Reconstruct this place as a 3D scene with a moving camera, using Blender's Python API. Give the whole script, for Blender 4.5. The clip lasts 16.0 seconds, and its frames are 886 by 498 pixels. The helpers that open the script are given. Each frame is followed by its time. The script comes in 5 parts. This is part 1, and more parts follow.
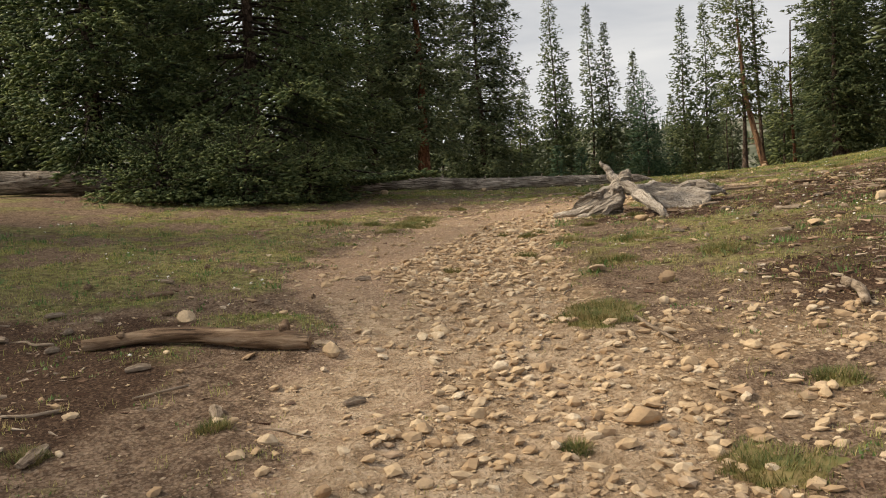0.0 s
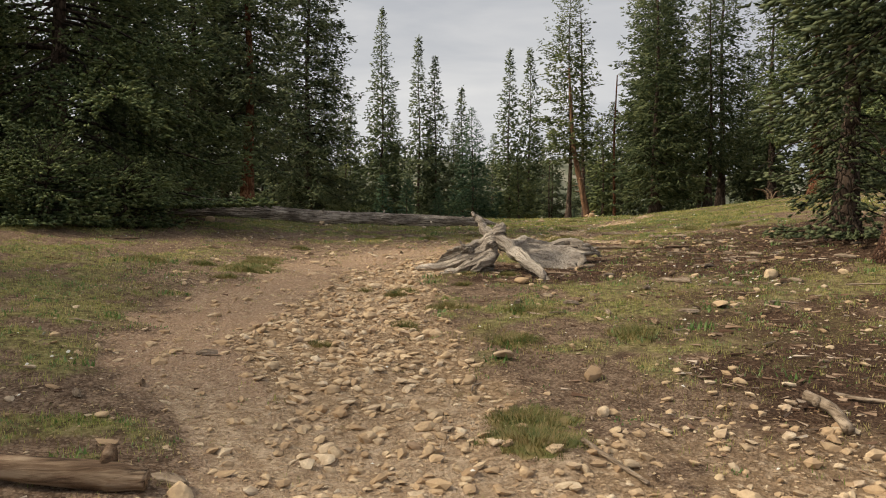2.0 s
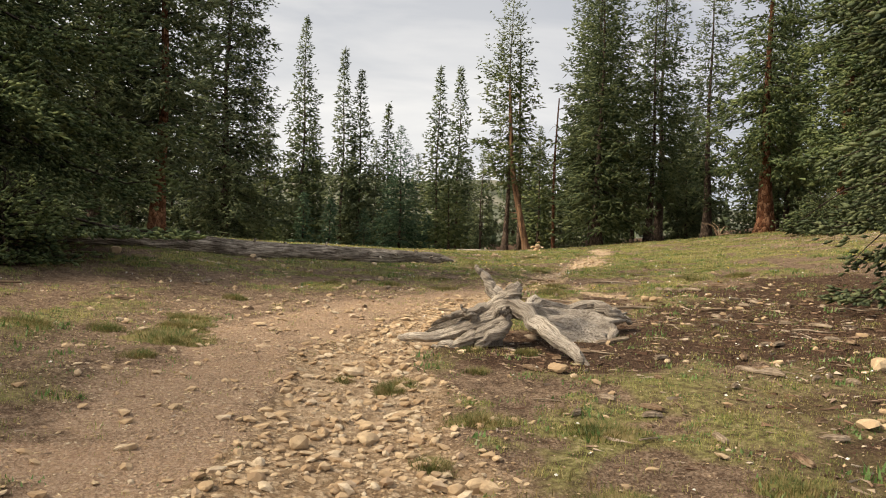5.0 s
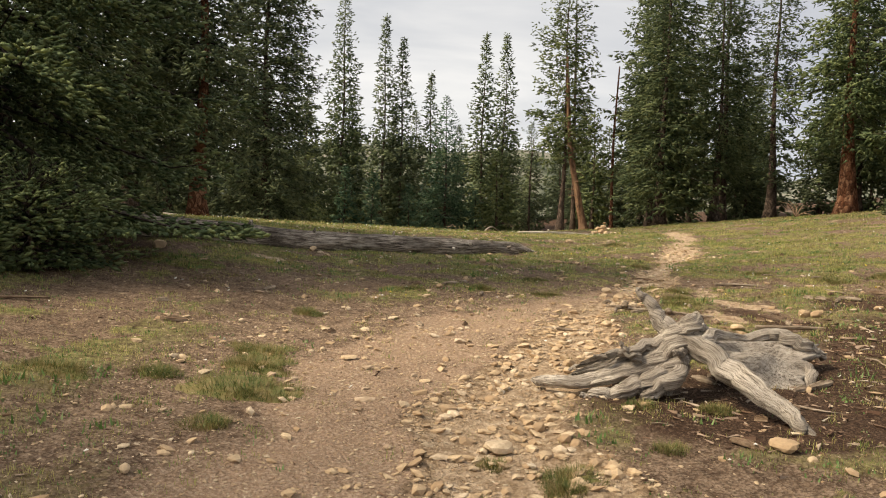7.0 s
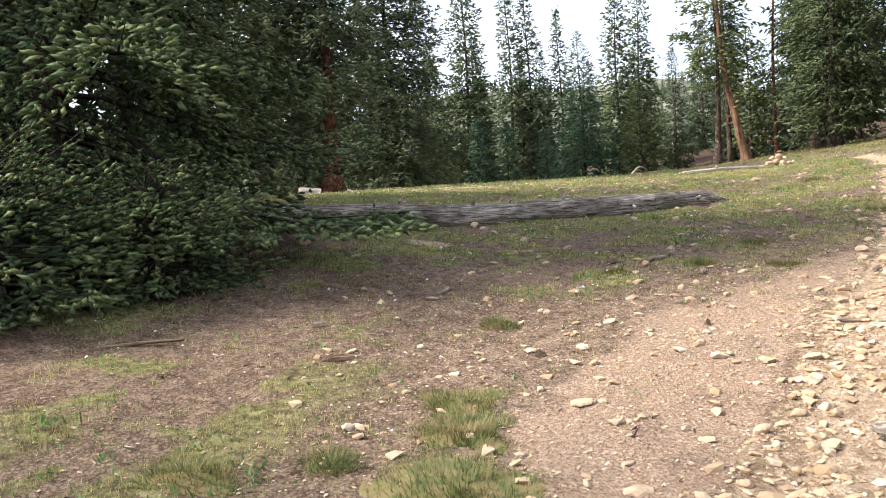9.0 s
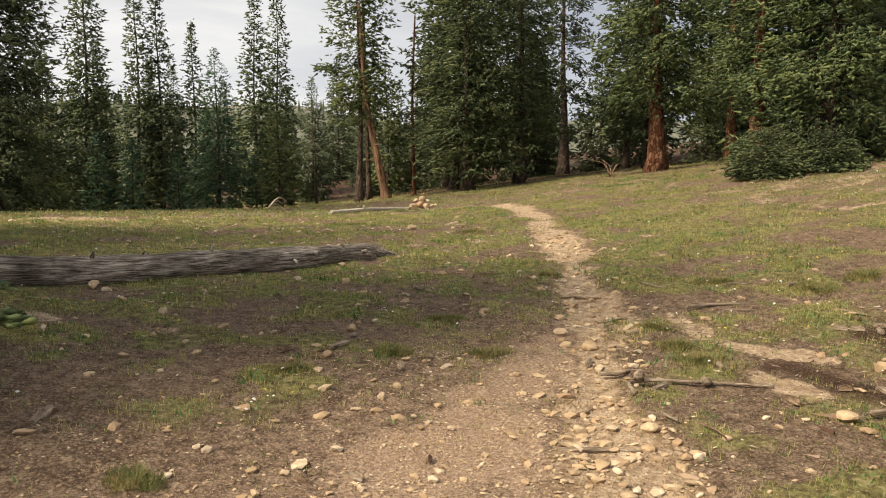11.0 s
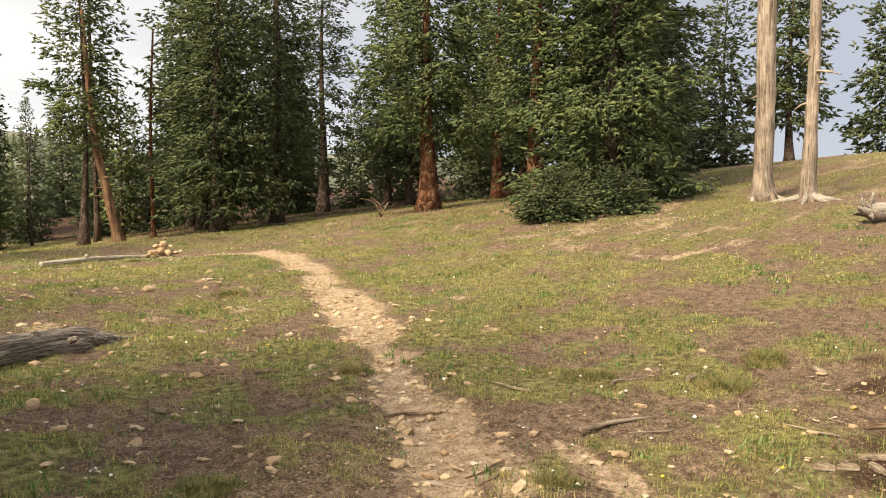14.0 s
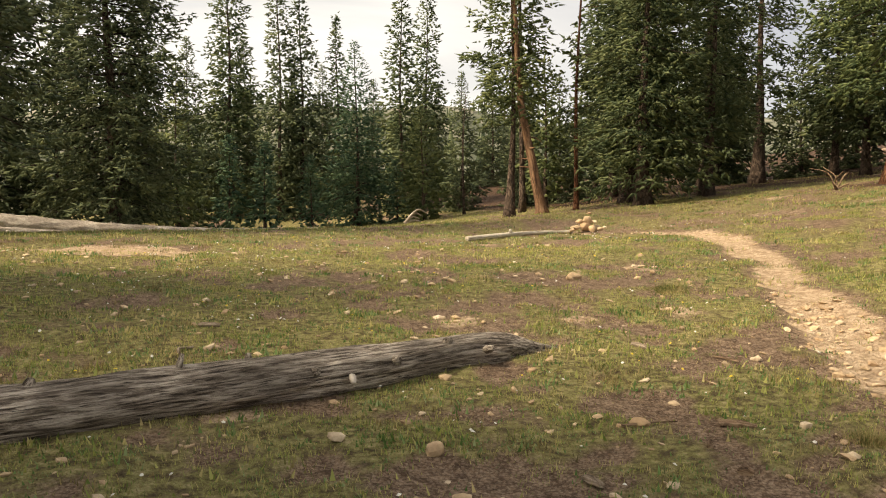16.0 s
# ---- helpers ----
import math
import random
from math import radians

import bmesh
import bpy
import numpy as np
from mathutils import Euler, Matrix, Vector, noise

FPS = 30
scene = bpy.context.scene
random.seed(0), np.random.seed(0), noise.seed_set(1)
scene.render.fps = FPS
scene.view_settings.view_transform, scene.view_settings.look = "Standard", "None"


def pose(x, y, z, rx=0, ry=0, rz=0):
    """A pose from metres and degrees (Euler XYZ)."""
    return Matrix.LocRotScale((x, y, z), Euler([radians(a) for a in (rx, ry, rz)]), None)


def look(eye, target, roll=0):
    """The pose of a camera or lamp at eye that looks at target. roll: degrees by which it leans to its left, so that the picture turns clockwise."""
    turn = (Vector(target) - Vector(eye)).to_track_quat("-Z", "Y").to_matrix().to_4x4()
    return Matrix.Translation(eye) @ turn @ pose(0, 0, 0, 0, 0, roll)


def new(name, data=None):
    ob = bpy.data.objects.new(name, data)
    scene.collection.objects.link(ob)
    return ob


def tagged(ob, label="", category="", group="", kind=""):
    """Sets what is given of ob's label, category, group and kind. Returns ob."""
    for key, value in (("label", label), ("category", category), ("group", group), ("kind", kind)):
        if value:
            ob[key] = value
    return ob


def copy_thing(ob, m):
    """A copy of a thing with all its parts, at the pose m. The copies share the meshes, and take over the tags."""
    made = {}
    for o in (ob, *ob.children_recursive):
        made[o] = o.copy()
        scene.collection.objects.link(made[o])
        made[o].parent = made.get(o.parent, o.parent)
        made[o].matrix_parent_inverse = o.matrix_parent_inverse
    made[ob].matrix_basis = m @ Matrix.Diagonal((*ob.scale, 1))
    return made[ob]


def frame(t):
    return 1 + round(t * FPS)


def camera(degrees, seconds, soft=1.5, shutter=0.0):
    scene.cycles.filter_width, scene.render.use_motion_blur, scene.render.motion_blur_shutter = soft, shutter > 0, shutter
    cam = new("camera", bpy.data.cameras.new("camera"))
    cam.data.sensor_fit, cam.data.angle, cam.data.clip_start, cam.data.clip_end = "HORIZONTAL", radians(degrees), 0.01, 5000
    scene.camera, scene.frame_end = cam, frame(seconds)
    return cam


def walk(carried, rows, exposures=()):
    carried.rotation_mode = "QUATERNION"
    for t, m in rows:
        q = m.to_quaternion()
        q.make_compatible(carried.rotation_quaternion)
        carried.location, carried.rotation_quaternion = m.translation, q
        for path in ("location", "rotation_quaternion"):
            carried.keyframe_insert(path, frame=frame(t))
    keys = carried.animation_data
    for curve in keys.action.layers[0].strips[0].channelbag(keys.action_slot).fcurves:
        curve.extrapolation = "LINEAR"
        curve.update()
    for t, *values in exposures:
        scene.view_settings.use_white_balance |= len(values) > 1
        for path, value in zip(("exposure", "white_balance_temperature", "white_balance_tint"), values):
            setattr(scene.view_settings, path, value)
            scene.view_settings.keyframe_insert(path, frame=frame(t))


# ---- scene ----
cam = camera(54.65, 16.0, soft=1.1)
PATH = [
    (0, (0.001, 0.000, 1.494), (-1.321, 9.897, 0.948), -4.07),
    (0.5, (-0.203, 0.223, 1.566), (-0.713, 10.207, 1.313), -2.91),
    (1, (-0.338, 0.494, 1.651), (-0.148, 10.491, 1.539), -0.48),
    (1.5, (-0.429, 0.852, 1.717), (-0.134, 10.847, 1.817), 0.57),
    (2, (-0.550, 1.245, 1.749), (0.346, 11.198, 1.401), 0.21),
    (2.5, (-0.599, 1.635, 1.806), (1.208, 11.451, 1.187), -0.28),
    (3, (-0.707, 2.049, 1.869), (1.178, 11.861, 1.468), -0.61),
    (3.5, (-0.871, 2.413, 1.966), (0.900, 12.254, 1.855), -0.40),
    (3.7, (-0.906, 2.564, 1.979), (0.910, 12.397, 1.996), -0.66),
    (5.8, (-1.159, 4.212, 2.135), (0.809, 14.013, 1.854), 3.15),
    (6, (-1.219, 4.405, 2.171), (0.676, 14.218, 1.829), 2.67),
    (6.5, (-1.310, 4.797, 2.194), (0.549, 14.607, 1.628), 2.65),
    (7, (-1.415, 5.237, 2.268), (0.172, 15.099, 1.781), 2.09),
    (7.5, (-1.504, 5.664, 2.323), (0.132, 15.523, 1.955), 0.65),
    (8, (-1.563, 6.052, 2.379), (-0.262, 15.949, 1.779), -0.34),
    (8.5, (-1.664, 6.427, 2.384), (-2.191, 16.338, 1.168), -3.26),
    (9, (-1.729, 6.917, 2.454), (-1.673, 16.859, 1.379), -4.12),
    (9.5, (-1.715, 7.406, 2.540), (-0.916, 17.359, 1.978), -2.66),
    (10, (-1.781, 7.854, 2.581), (0.238, 17.627, 1.936), -3.82),
    (10.2, (-1.786, 8.013, 2.610), (1.180, 17.512, 1.623), -2.84),
    (12.3, (-1.209, 9.591, 2.697), (3.615, 18.305, 1.807), 0.25),
    (12.5, (-1.125, 9.774, 2.676), (3.976, 18.322, 1.718), -0.02),
    (13, (-0.898, 10.214, 2.709), (5.645, 17.682, 1.517), 1.62),
    (13.5, (-0.729, 10.612, 2.757), (6.028, 17.926, 1.836), 2.16),
    (14, (-0.595, 11.047, 2.774), (6.047, 18.500, 2.201), 0.35),
    (14.5, (-0.447, 11.432, 2.788), (5.509, 19.416, 1.902), -0.05),
    (15, (-0.294, 11.826, 2.828), (4.259, 20.689, 1.986), 1.09),
    (15.5, (-0.172, 12.270, 2.856), (3.306, 21.599, 1.922), -0.11),
    (16, (-0.001, 12.650, 2.837), (2.478, 22.290, 1.876), 0.06),
]
EXPOSURES = [
    (0, 0.2, 6900, 10), (1, 0.12, 6880, 10), (1.5, 0.02, 6860, 10), (2, 0.08, 6850, 10), (2.5, 0.2, 6880, 10), (3.5, 0.35, 6950, 10), (6.5, 0.42, 7000, 10), (8, 0.5, 6750, 10), (8.5, 0.9, 6150, 11), (9, 1.15, 5750, 12),
    (9.5, 0.88, 6200, 11), (10.2, 0.5, 6700, 10), (12.5, 0.36, 7000, 10), (13, 0.47, 6900, 10), (13.4, 0.76, 6700, 11), (14, 0.77, 7200, 10), (14.5, 0.8, 7500, 10), (16, 0.69, 7600, 10),
]
walk(cam, [(t, look(eye, target, roll)) for t, eye, target, roll in PATH], EXPOSURES)

# ---- light and sky ----
SUN_AZ, SUN_EL = 264.0, 46.0
world = bpy.data.worlds.new("sky")
scene.world = world
world.use_nodes = True
wn, wl = world.node_tree.nodes, world.node_tree.links
wn.clear()
w_out = wn.new("ShaderNodeOutputWorld")
w_bg = wn.new("ShaderNodeBackground")
w_sky = wn.new("ShaderNodeTexSky")
w_sky.sky_type = 'NISHITA'
w_sky.sun_disc = False
w_sky.sun_elevation = radians(SUN_EL)
w_sky.sun_rotation = radians(SUN_AZ)
w_sky.altitude = 3000
w_dim = wn.new("ShaderNodeMix")
w_dim.data_type = 'RGBA'
w_dim.blend_type = 'MULTIPLY'
w_dim.inputs[0].default_value = 1.0
w_dim.inputs[7].default_value = (0.10, 0.10, 0.10, 1)
wl.new(w_sky.outputs[0], w_dim.inputs[6])
w_tc = wn.new("ShaderNodeTexCoord")
w_sep = wn.new("ShaderNodeSeparateXYZ")
wl.new(w_tc.outputs["Generated"], w_sep.inputs[0])
w_add = wn.new("ShaderNodeMath")
w_add.operation = 'ADD'
w_add.inputs[1].default_value = 0.22
w_abs = wn.new("ShaderNodeMath")
w_abs.operation = 'ABSOLUTE'
wl.new(w_sep.outputs[2], w_abs.inputs[0])
wl.new(w_abs.outputs[0], w_add.inputs[0])
w_div = wn.new("ShaderNodeVectorMath")
w_div.operation = 'DIVIDE'
w_comb = wn.new("ShaderNodeCombineXYZ")
wl.new(w_add.outputs[0], w_comb.inputs[0])
wl.new(w_add.outputs[0], w_comb.inputs[1])
w_comb.inputs[2].default_value = 1.0
wl.new(w_tc.outputs["Generated"], w_div.inputs[0])
wl.new(w_comb.outputs[0], w_div.inputs[1])
w_map = wn.new("ShaderNodeMapping")
w_map.inputs["Scale"].default_value = (0.9, 1.9, 0.6)
w_map.inputs["Rotation"].default_value = (0, 0, 0.35)
wl.new(w_div.outputs[0], w_map.inputs[0])
w_noise = wn.new("ShaderNodeTexNoise")
w_noise.inputs["Scale"].default_value = 1.25
w_noise.inputs["Detail"].default_value = 7
w_noise.inputs["Roughness"].default_value = 0.52
w_noise.inputs["Distortion"].default_value = 0.35
wl.new(w_map.outputs[0], w_noise.inputs[0])
w_ramp = wn.new("ShaderNodeValToRGB")
w_ramp.color_ramp.elements[0].position = 0.36
w_ramp.color_ramp.elements[0].color = (0.50, 0.53, 0.585, 1)
w_ramp.color_ramp.elements[1].position = 0.66
w_ramp.color_ramp.elements[1].color = (0.82, 0.825, 0.835, 1)
wl.new(w_noise.outputs[0], w_ramp.inputs[0])
# brighter haze towards the horizon
w_hr = wn.new("ShaderNodeMapRange")
w_hr.inputs[1].default_value = 0.0
w_hr.inputs[2].default_value = 0.30
w_hr.inputs[3].default_value = 0.75
w_hr.inputs[4].default_value = 0.0
wl.new(w_abs.outputs[0], w_hr.inputs[0])
w_hz = wn.new("ShaderNodeMix")
w_hz.data_type = 'RGBA'
w_hz.inputs[7].default_value = (0.78, 0.79, 0.80, 1)
wl.new(w_hr.outputs[0], w_hz.inputs[0])
wl.new(w_ramp.outputs[0], w_hz.inputs[6])
w_dot = wn.new("ShaderNodeVectorMath")
w_dot.operation = 'DOT_PRODUCT'
w_dot.inputs[1].default_value = (0.93, 0.36, 0.0)
wl.new(w_tc.outputs["Generated"], w_dot.inputs[0])
w_br = wn.new("ShaderNodeMapRange")
w_br.inputs[1].default_value = 0.55
w_br.inputs[2].default_value = 0.95
w_br.inputs[3].default_value = 0.0
w_br.inputs[4].default_value = 0.85
wl.new(w_dot.outputs["Value"], w_br.inputs[0])
w_bank = wn.new("ShaderNodeMix")
w_bank.data_type = 'RGBA'
w_bank.inputs[7].default_value = (0.27, 0.31, 0.41, 1)
wl.new(w_br.outputs[0], w_bank.inputs[0])
wl.new(w_hz.outputs[2], w_bank.inputs[6])
w_mix = wn.new("ShaderNodeMix")
w_mix.data_type = 'RGBA'
w_mix.inputs[0].default_value = 0.9
wl.new(w_dim.outputs[2], w_mix.inputs[6])
wl.new(w_bank.outputs[2], w_mix.inputs[7])
wl.new(w_mix.outputs[2], w_bg.inputs[0])
w_bg.inputs[1].default_value = 0.92
wl.new(w_bg.outputs[0], w_out.inputs[0])

sun_data = bpy.data.lights.new("sun", 'SUN')
sun_data.energy = 4.5
sun_data.angle = radians(14)
sun_data.color = (1.0, 0.885, 0.70)
sun = new("sun", sun_data)
az, el = radians(SUN_AZ), radians(SUN_EL)
sun_from = Vector((math.sin(az) * math.cos(el), math.cos(az) * math.cos(el), math.sin(el)))
sun.matrix_world = look(sun_from * 60, (0, 0, 0))

# ---- small tools ----
rng = np.random.default_rng(7)


def hash01(ix, iy, seed):
    h = (ix.astype(np.int64) * 374761393 + iy.astype(np.int64) * 668265263 + seed * 982451653) & 0x7FFFFFFF
    h = ((h ^ (h >> 13)) * 1274126177) & 0x7FFFFFFF
    return ((h ^ (h >> 16)) & 0xFFFF) / 65535.0


def vnoise(x, y, scale, seed=0):
    """Smooth value noise in 0..1 with cells of the given size."""
    x, y = np.asarray(x, float) / scale, np.asarray(y, float) / scale
    ix, iy = np.floor(x), np.floor(y)
    fx, fy = x - ix, y - iy
    fx, fy = fx * fx * (3 - 2 * fx), fy * fy * (3 - 2 * fy)
    a, b = hash01(ix, iy, seed), hash01(ix + 1, iy, seed)
    c, d = hash01(ix, iy + 1, seed), hash01(ix + 1, iy + 1, seed)
    return (a * (1 - fx) + b * fx) * (1 - fy) + (c * (1 - fx) + d * fx) * fy


def fbm(x, y, scale, seed=0, octaves=3):
    out, amp, tot = 0.0, 1.0, 0.0
    for k in range(octaves):
        out = out + amp * vnoise(x, y, scale / 2 ** k, seed + k * 17)
        tot, amp = tot + amp, amp * 0.55
    return out / tot


def step(a, b, v):
    u = np.clip((np.asarray(v, float) - a) / (b - a), 0, 1)
    return u * u * (3 - 2 * u)


# ---- the lie of the land ----
LAND = [0.852, 0.715, 0.245, -0.173, -0.249, -0.823, -0.302, 0.122, 0.025, 0.001, 0.202, 0.581, -0.21, -0.363, 0.001, -0.018, 0.001, 1.117,
        -0.433, -0.03, 0.704, -0.093, -0.082, 0.045, 0.915, 0.59, -0.143, -0.223, 0.387, 0.15, 0.304, -0.072, 0.36, -0.016, 0.172, 0.3, 0.117,
        0.553, 0.223, 0.269, 0.157, -0.171, 0.016, -0.168, 0.319, 0.471, 0.032, -0.174, -0.181, 0.231, -0.223, 0.236, 0.111, -0.085, -0.373,
        -0.263, -0.186, -0.354, 0.079, -0.145, -0.278, -0.458, -0.22, -0.169, -0.362, -0.122]


def land(x, y):
    """Height of the ground, without its small relief."""
    x, y = np.asarray(x, float), np.asarray(y, float)
    cx, cy = np.clip(x, -18, 38), np.clip(y, -8, 54)
    z = LAND[0] + LAND[1] * cx / 10 + LAND[2] * cy / 20
    n = 3
    for gy in range(9):
        for gx in range(7):
            z = z + LAND[n] * np.exp(-((cx - (-12 + 7 * gx)) ** 2 + (cy - (-4 + 7 * gy)) ** 2) / 72.0)
            n += 1
    z = z - 0.40 * np.exp(-((x + 2.0) / 6.5) ** 2 - ((y - 37.0) / 6.2) ** 2) - 0.16 * np.exp(-((x - 5.6) / 3.2) ** 2 - ((y - 26.8) / 2.6) ** 2)
    z = z + 0.45 * np.exp(-((x - 25.0) / 6.0) ** 2 - ((y - 18.5) / 6.0) ** 2)
    # the slope behind the meadow falls into a valley, with hills on its far side
    out = np.hypot(x - cx, np.maximum(y - 54, 0))
    z = z - 22 * step(0, 130, out)
    hills = 52 * np.exp(-((x + 62) / 55) ** 2 - ((y - 430) / 90) ** 2)
    hills = hills + (70 + 9 * np.sin(x / 90) + 5 * np.sin(x / 31 + 1)) * np.exp(-((y - 820 - 0.1 * x) / 170) ** 2)
    hills = hills + 34 * np.exp(-((x - 520) / 260) ** 2 - ((y - 300) / 300) ** 2) + 30 * np.exp(-((x + 520) / 260) ** 2)
    return z + hills * step(20, 110, out)


# Edges of the worn trail, from its near to its far end, as functions of y.
TY = (-8, 2.8, 3.8, 4.7, 6.7, 7.6, 9.4, 11.1, 12.3, 13.3, 14.5, 16.3, 17.8, 19.1, 21.5, 23.6, 25.2, 27.5)
T_LEFT = (-1.3, -1.15, -1.25, -1.4, -2.15, -2.05, -1.8, -1.25, -0.5, 0.9, 2.05, 3.15, 3.9, 4.5, 5.75, 6.35, 6.3, 5.4)
T_MID = (-0.7, -0.75, -0.65, -0.75, -1.3, -1.2, -0.85, 0.1, 0.75, 1.35, 2.15, 3.2, 3.9, 4.5, 5.75, 6.35, 6.3, 5.4)
T_RIGHT = (0.6, 0.62, 0.62, 0.5, 0.05, 0.0, 0.05, 0.75, 1.35, 1.95, 2.75, 3.75, 4.65, 5.35, 6.5, 7.15, 6.9, 5.9)


def cover(x, y):
    """How far the ground is stony, trodden, sandy, strewn with needles, and grown over: five values in 0..1."""
    x, y = np.asarray(x, float), np.asarray(y, float)
    wob = (fbm(x, y, 0.7, 3) - 0.5) * 0.6 + (fbm(x, y, 0.22, 4) - 0.5) * 0.35 - 0.10 * step(11.5, 14, y)
    le, mi, ri = np.interp(y, TY, T_LEFT), np.interp(y, TY, T_MID), np.interp(y, TY, T_RIGHT)
    fade = step(29, 26, y)
    inside = step(-0.24, 0.24, x - le + wob) * step(-0.24, 0.24, ri - x + wob) * fade
    stony = inside * step(-0.15, 0.15, x - mi + wob * 0.7)
    tread = inside * (1 - stony)
    # bare strip of brown grit along the left of the trail where it bends
    grit = step(0.9, 0.2, np.abs(x - (le - 0.35))) * step(7.5, 9.5, y) * step(15.5, 13.0, y) * 0.9
    grit = np.maximum(grit, step(1.7, 0.6, np.hypot((x + 0.7) / 1.3, (y - 11.7) / 1.0)) * 0.85)
    # stony ground spreading right of the near trail
    spread = step(2.6, 0.3, np.hypot((x - 1.2) / 1.25, (y - 4.2) / 0.72)) * step(0.36, 0.56, fbm(x, y, 0.5, 11))
    stony = np.maximum(stony, spread * 0.62)
    hole = step(0.40, 0.28, np.hypot((x - 0.22) / 0.75, (y - 5.15) / 1.3))
    stony = stony * (1 - hole * 0.9)
    # washed-out sandy streak that leaves the trail, and the pale patch at its end
    sand = 0.0 * x
    rough = (fbm(x, y, 0.16, 47) - 0.5) * 1.1
    for px, py, ux, uy, la, lb, amount in ((2.66, 12.62, 0.52, -0.85, 0.50, 0.17, 0.95), (2.66, 13.45, 0.33, 0.94, 0.75, 0.17, 0.58), (2.2, 12.15, 0.1, 1.0, 0.34, 0.15, 0.75), (2.3, 13.9, 0.6, 0.8, 0.6, 0.3, 0.6)):
        sand = np.maximum(sand, amount * step(1.05, 0.55, np.hypot(((x - px) * ux + (y - py) * uy) / la, ((y - py) * ux - (x - px) * uy) / lb) + rough))
    sand = np.maximum(sand, step(1.0, 0.75, np.hypot((x + 1.3) / 1.3, (y - 23.8) / 0.45) + wob))
    sand = np.maximum(sand, stony * (0.55 * step(6.0, 8.5, y) + 0.4 * step(11.5, 14.5, y)))
    sand = np.maximum(sand, inside * 0.56 * step(7.6, 5.0, y) * (0.5 + fbm(x, y, 0.5, 55)))
    sand = np.maximum(sand, 0.50 * step(0.46, 0.64, fbm(x, y, 0.4, 45)) * step(6, 9, x) * step(14, 17, y) * step(31, 26, y))
    sp = fbm(x, y, 0.9, 41)
    sand = np.maximum(sand, step(0.68, 0.80, sp) * step(12, 15, y) * 0.62 * (1 - inside))
    duff = step(1.0, 0.3, np.hypot((x - 3.6) / 2.6, (y - 10.5) / 2.9) + (fbm(x, y, 0.5, 49) - 0.5) * 0.8)
    duff = np.maximum(duff, step(1.0, 0.5, np.hypot((x - 4.9) / 2.3, (y - 12.3) / 1.2) + (fbm(x, y, 0.5, 49) - 0.5) * 1.3) * 0.85)
    duff = np.maximum(duff, step(1.15, 0.75, np.hypot((x + 5.4) / 2.6, (y - 14.6) / 2.6)))
    duff = np.maximum(duff, step(1.0, 0.5, np.hypot((x - 1.2) / 1.4, (y - 9.7) / 1.1)) * 0.8)
    duff = np.maximum(duff, step(1.0, 0.4, np.hypot((x + 2.6) / 1.5, (y - 4.0) / 1.7) + (fbm(x, y, 0.6, 52) - 0.5) * 1.1) * 0.75)
    duff = np.maximum(duff, step(1.0, 0.5, np.hypot((x - 2.4) / 1.8, (y - 5.4) / 1.6) + (fbm(x, y, 0.5, 51) - 0.5) * 0.9) * 0.9)
    duff = np.maximum(duff, step(1.0, 0.4, np.hypot((x - 2.6) / 1.8, (y - 7.0) / 1.6) + (fbm(x, y, 0.45, 50) - 0.5) * 1.4) * 0.6)
    duff = np.maximum(duff, step(1.0, 0.5, np.hypot((x - 14.2) / 1.6, (y - 28.2) / 1.6)))
    duff = np.maximum(duff, step(0, 5, (y - 32.5) + (x - 11) * 0.35) * step(8.5, 10, x) * 0.9)
    patch = 0.5 + (fbm(x, y, 1.6, 23, 3) - 0.5) * 0.55 + (fbm(x, y, 0.42, 24, 3) - 0.5) * 0.85
    lush = step(13.0, 17.5, y) * 0.38 + 0.04 * (x > 0)
    lush = lush + 0.16 * step(-1.6, -2.4, x) * step(4.6, 6.0, y) + 0.18 * step(0.7, 1.3, x) * step(4.8, 6.2, y) * step(10, 8.5, y)
    green = step(0.50 - lush * 0.55, 0.66 - lush * 0.5, patch + 0.55 * (fbm(x, y, 0.38, 29, 2) - 0.5))
    # grassy cushions beside the near trail
    for px, py, pr in ((0.95, 7.7, 1.0), (1.5, 6.2, 0.9), (2.3, 6.9, 1.1), (2.9, 5.6, 0.9), (1.8, 8.3, 0.9), (-2.9, 6.6, 1.2), (-2.6, 9.7, 0.9), (1.7, 6.9, 0.7), (-4.0, 9.5, 1.6)):
        green = np.maximum(green, step(pr, pr * 0.4, np.hypot(x - px, y - py)) * step(0.42, 0.58, fbm(x, y, 0.3, 31, 2)))
    free = (1 - inside) * (1 - np.minimum(1, spread)) * (1 - sand * 0.8)
    green = green * free * (1 - grit * 0.75) * (1 - duff * 0.72)
    tread = tread * (0.35 + 0.95 * fbm(x, y, 0.45, 53))
    tread = np.maximum(tread, grit * (1 - stony) * 0.42)
    return stony, tread, sand, duff, green


def ground_z(x, y):
    """Height with the worn trail and small bumps."""
    x, y = np.asarray(x, float), np.asarray(y, float)
    st, tr, sa, du, gr = cover(x, y)
    near = step(45, 25, np.abs(y - 12)) * step(30, 15, np.abs(x))
    bump = (fbm(x, y, 0.55, 5) - 0.5) * 0.075 + (vnoise(x, y, 0.16, 9) - 0.5) * (0.012 + 0.03 * st)
    return land(x, y) + near * (bump + 0.02 * gr - 0.035 * np.maximum(st, tr))


def gz(x, y):
    return float(ground_z(np.array([x]), np.array([y]))[0])


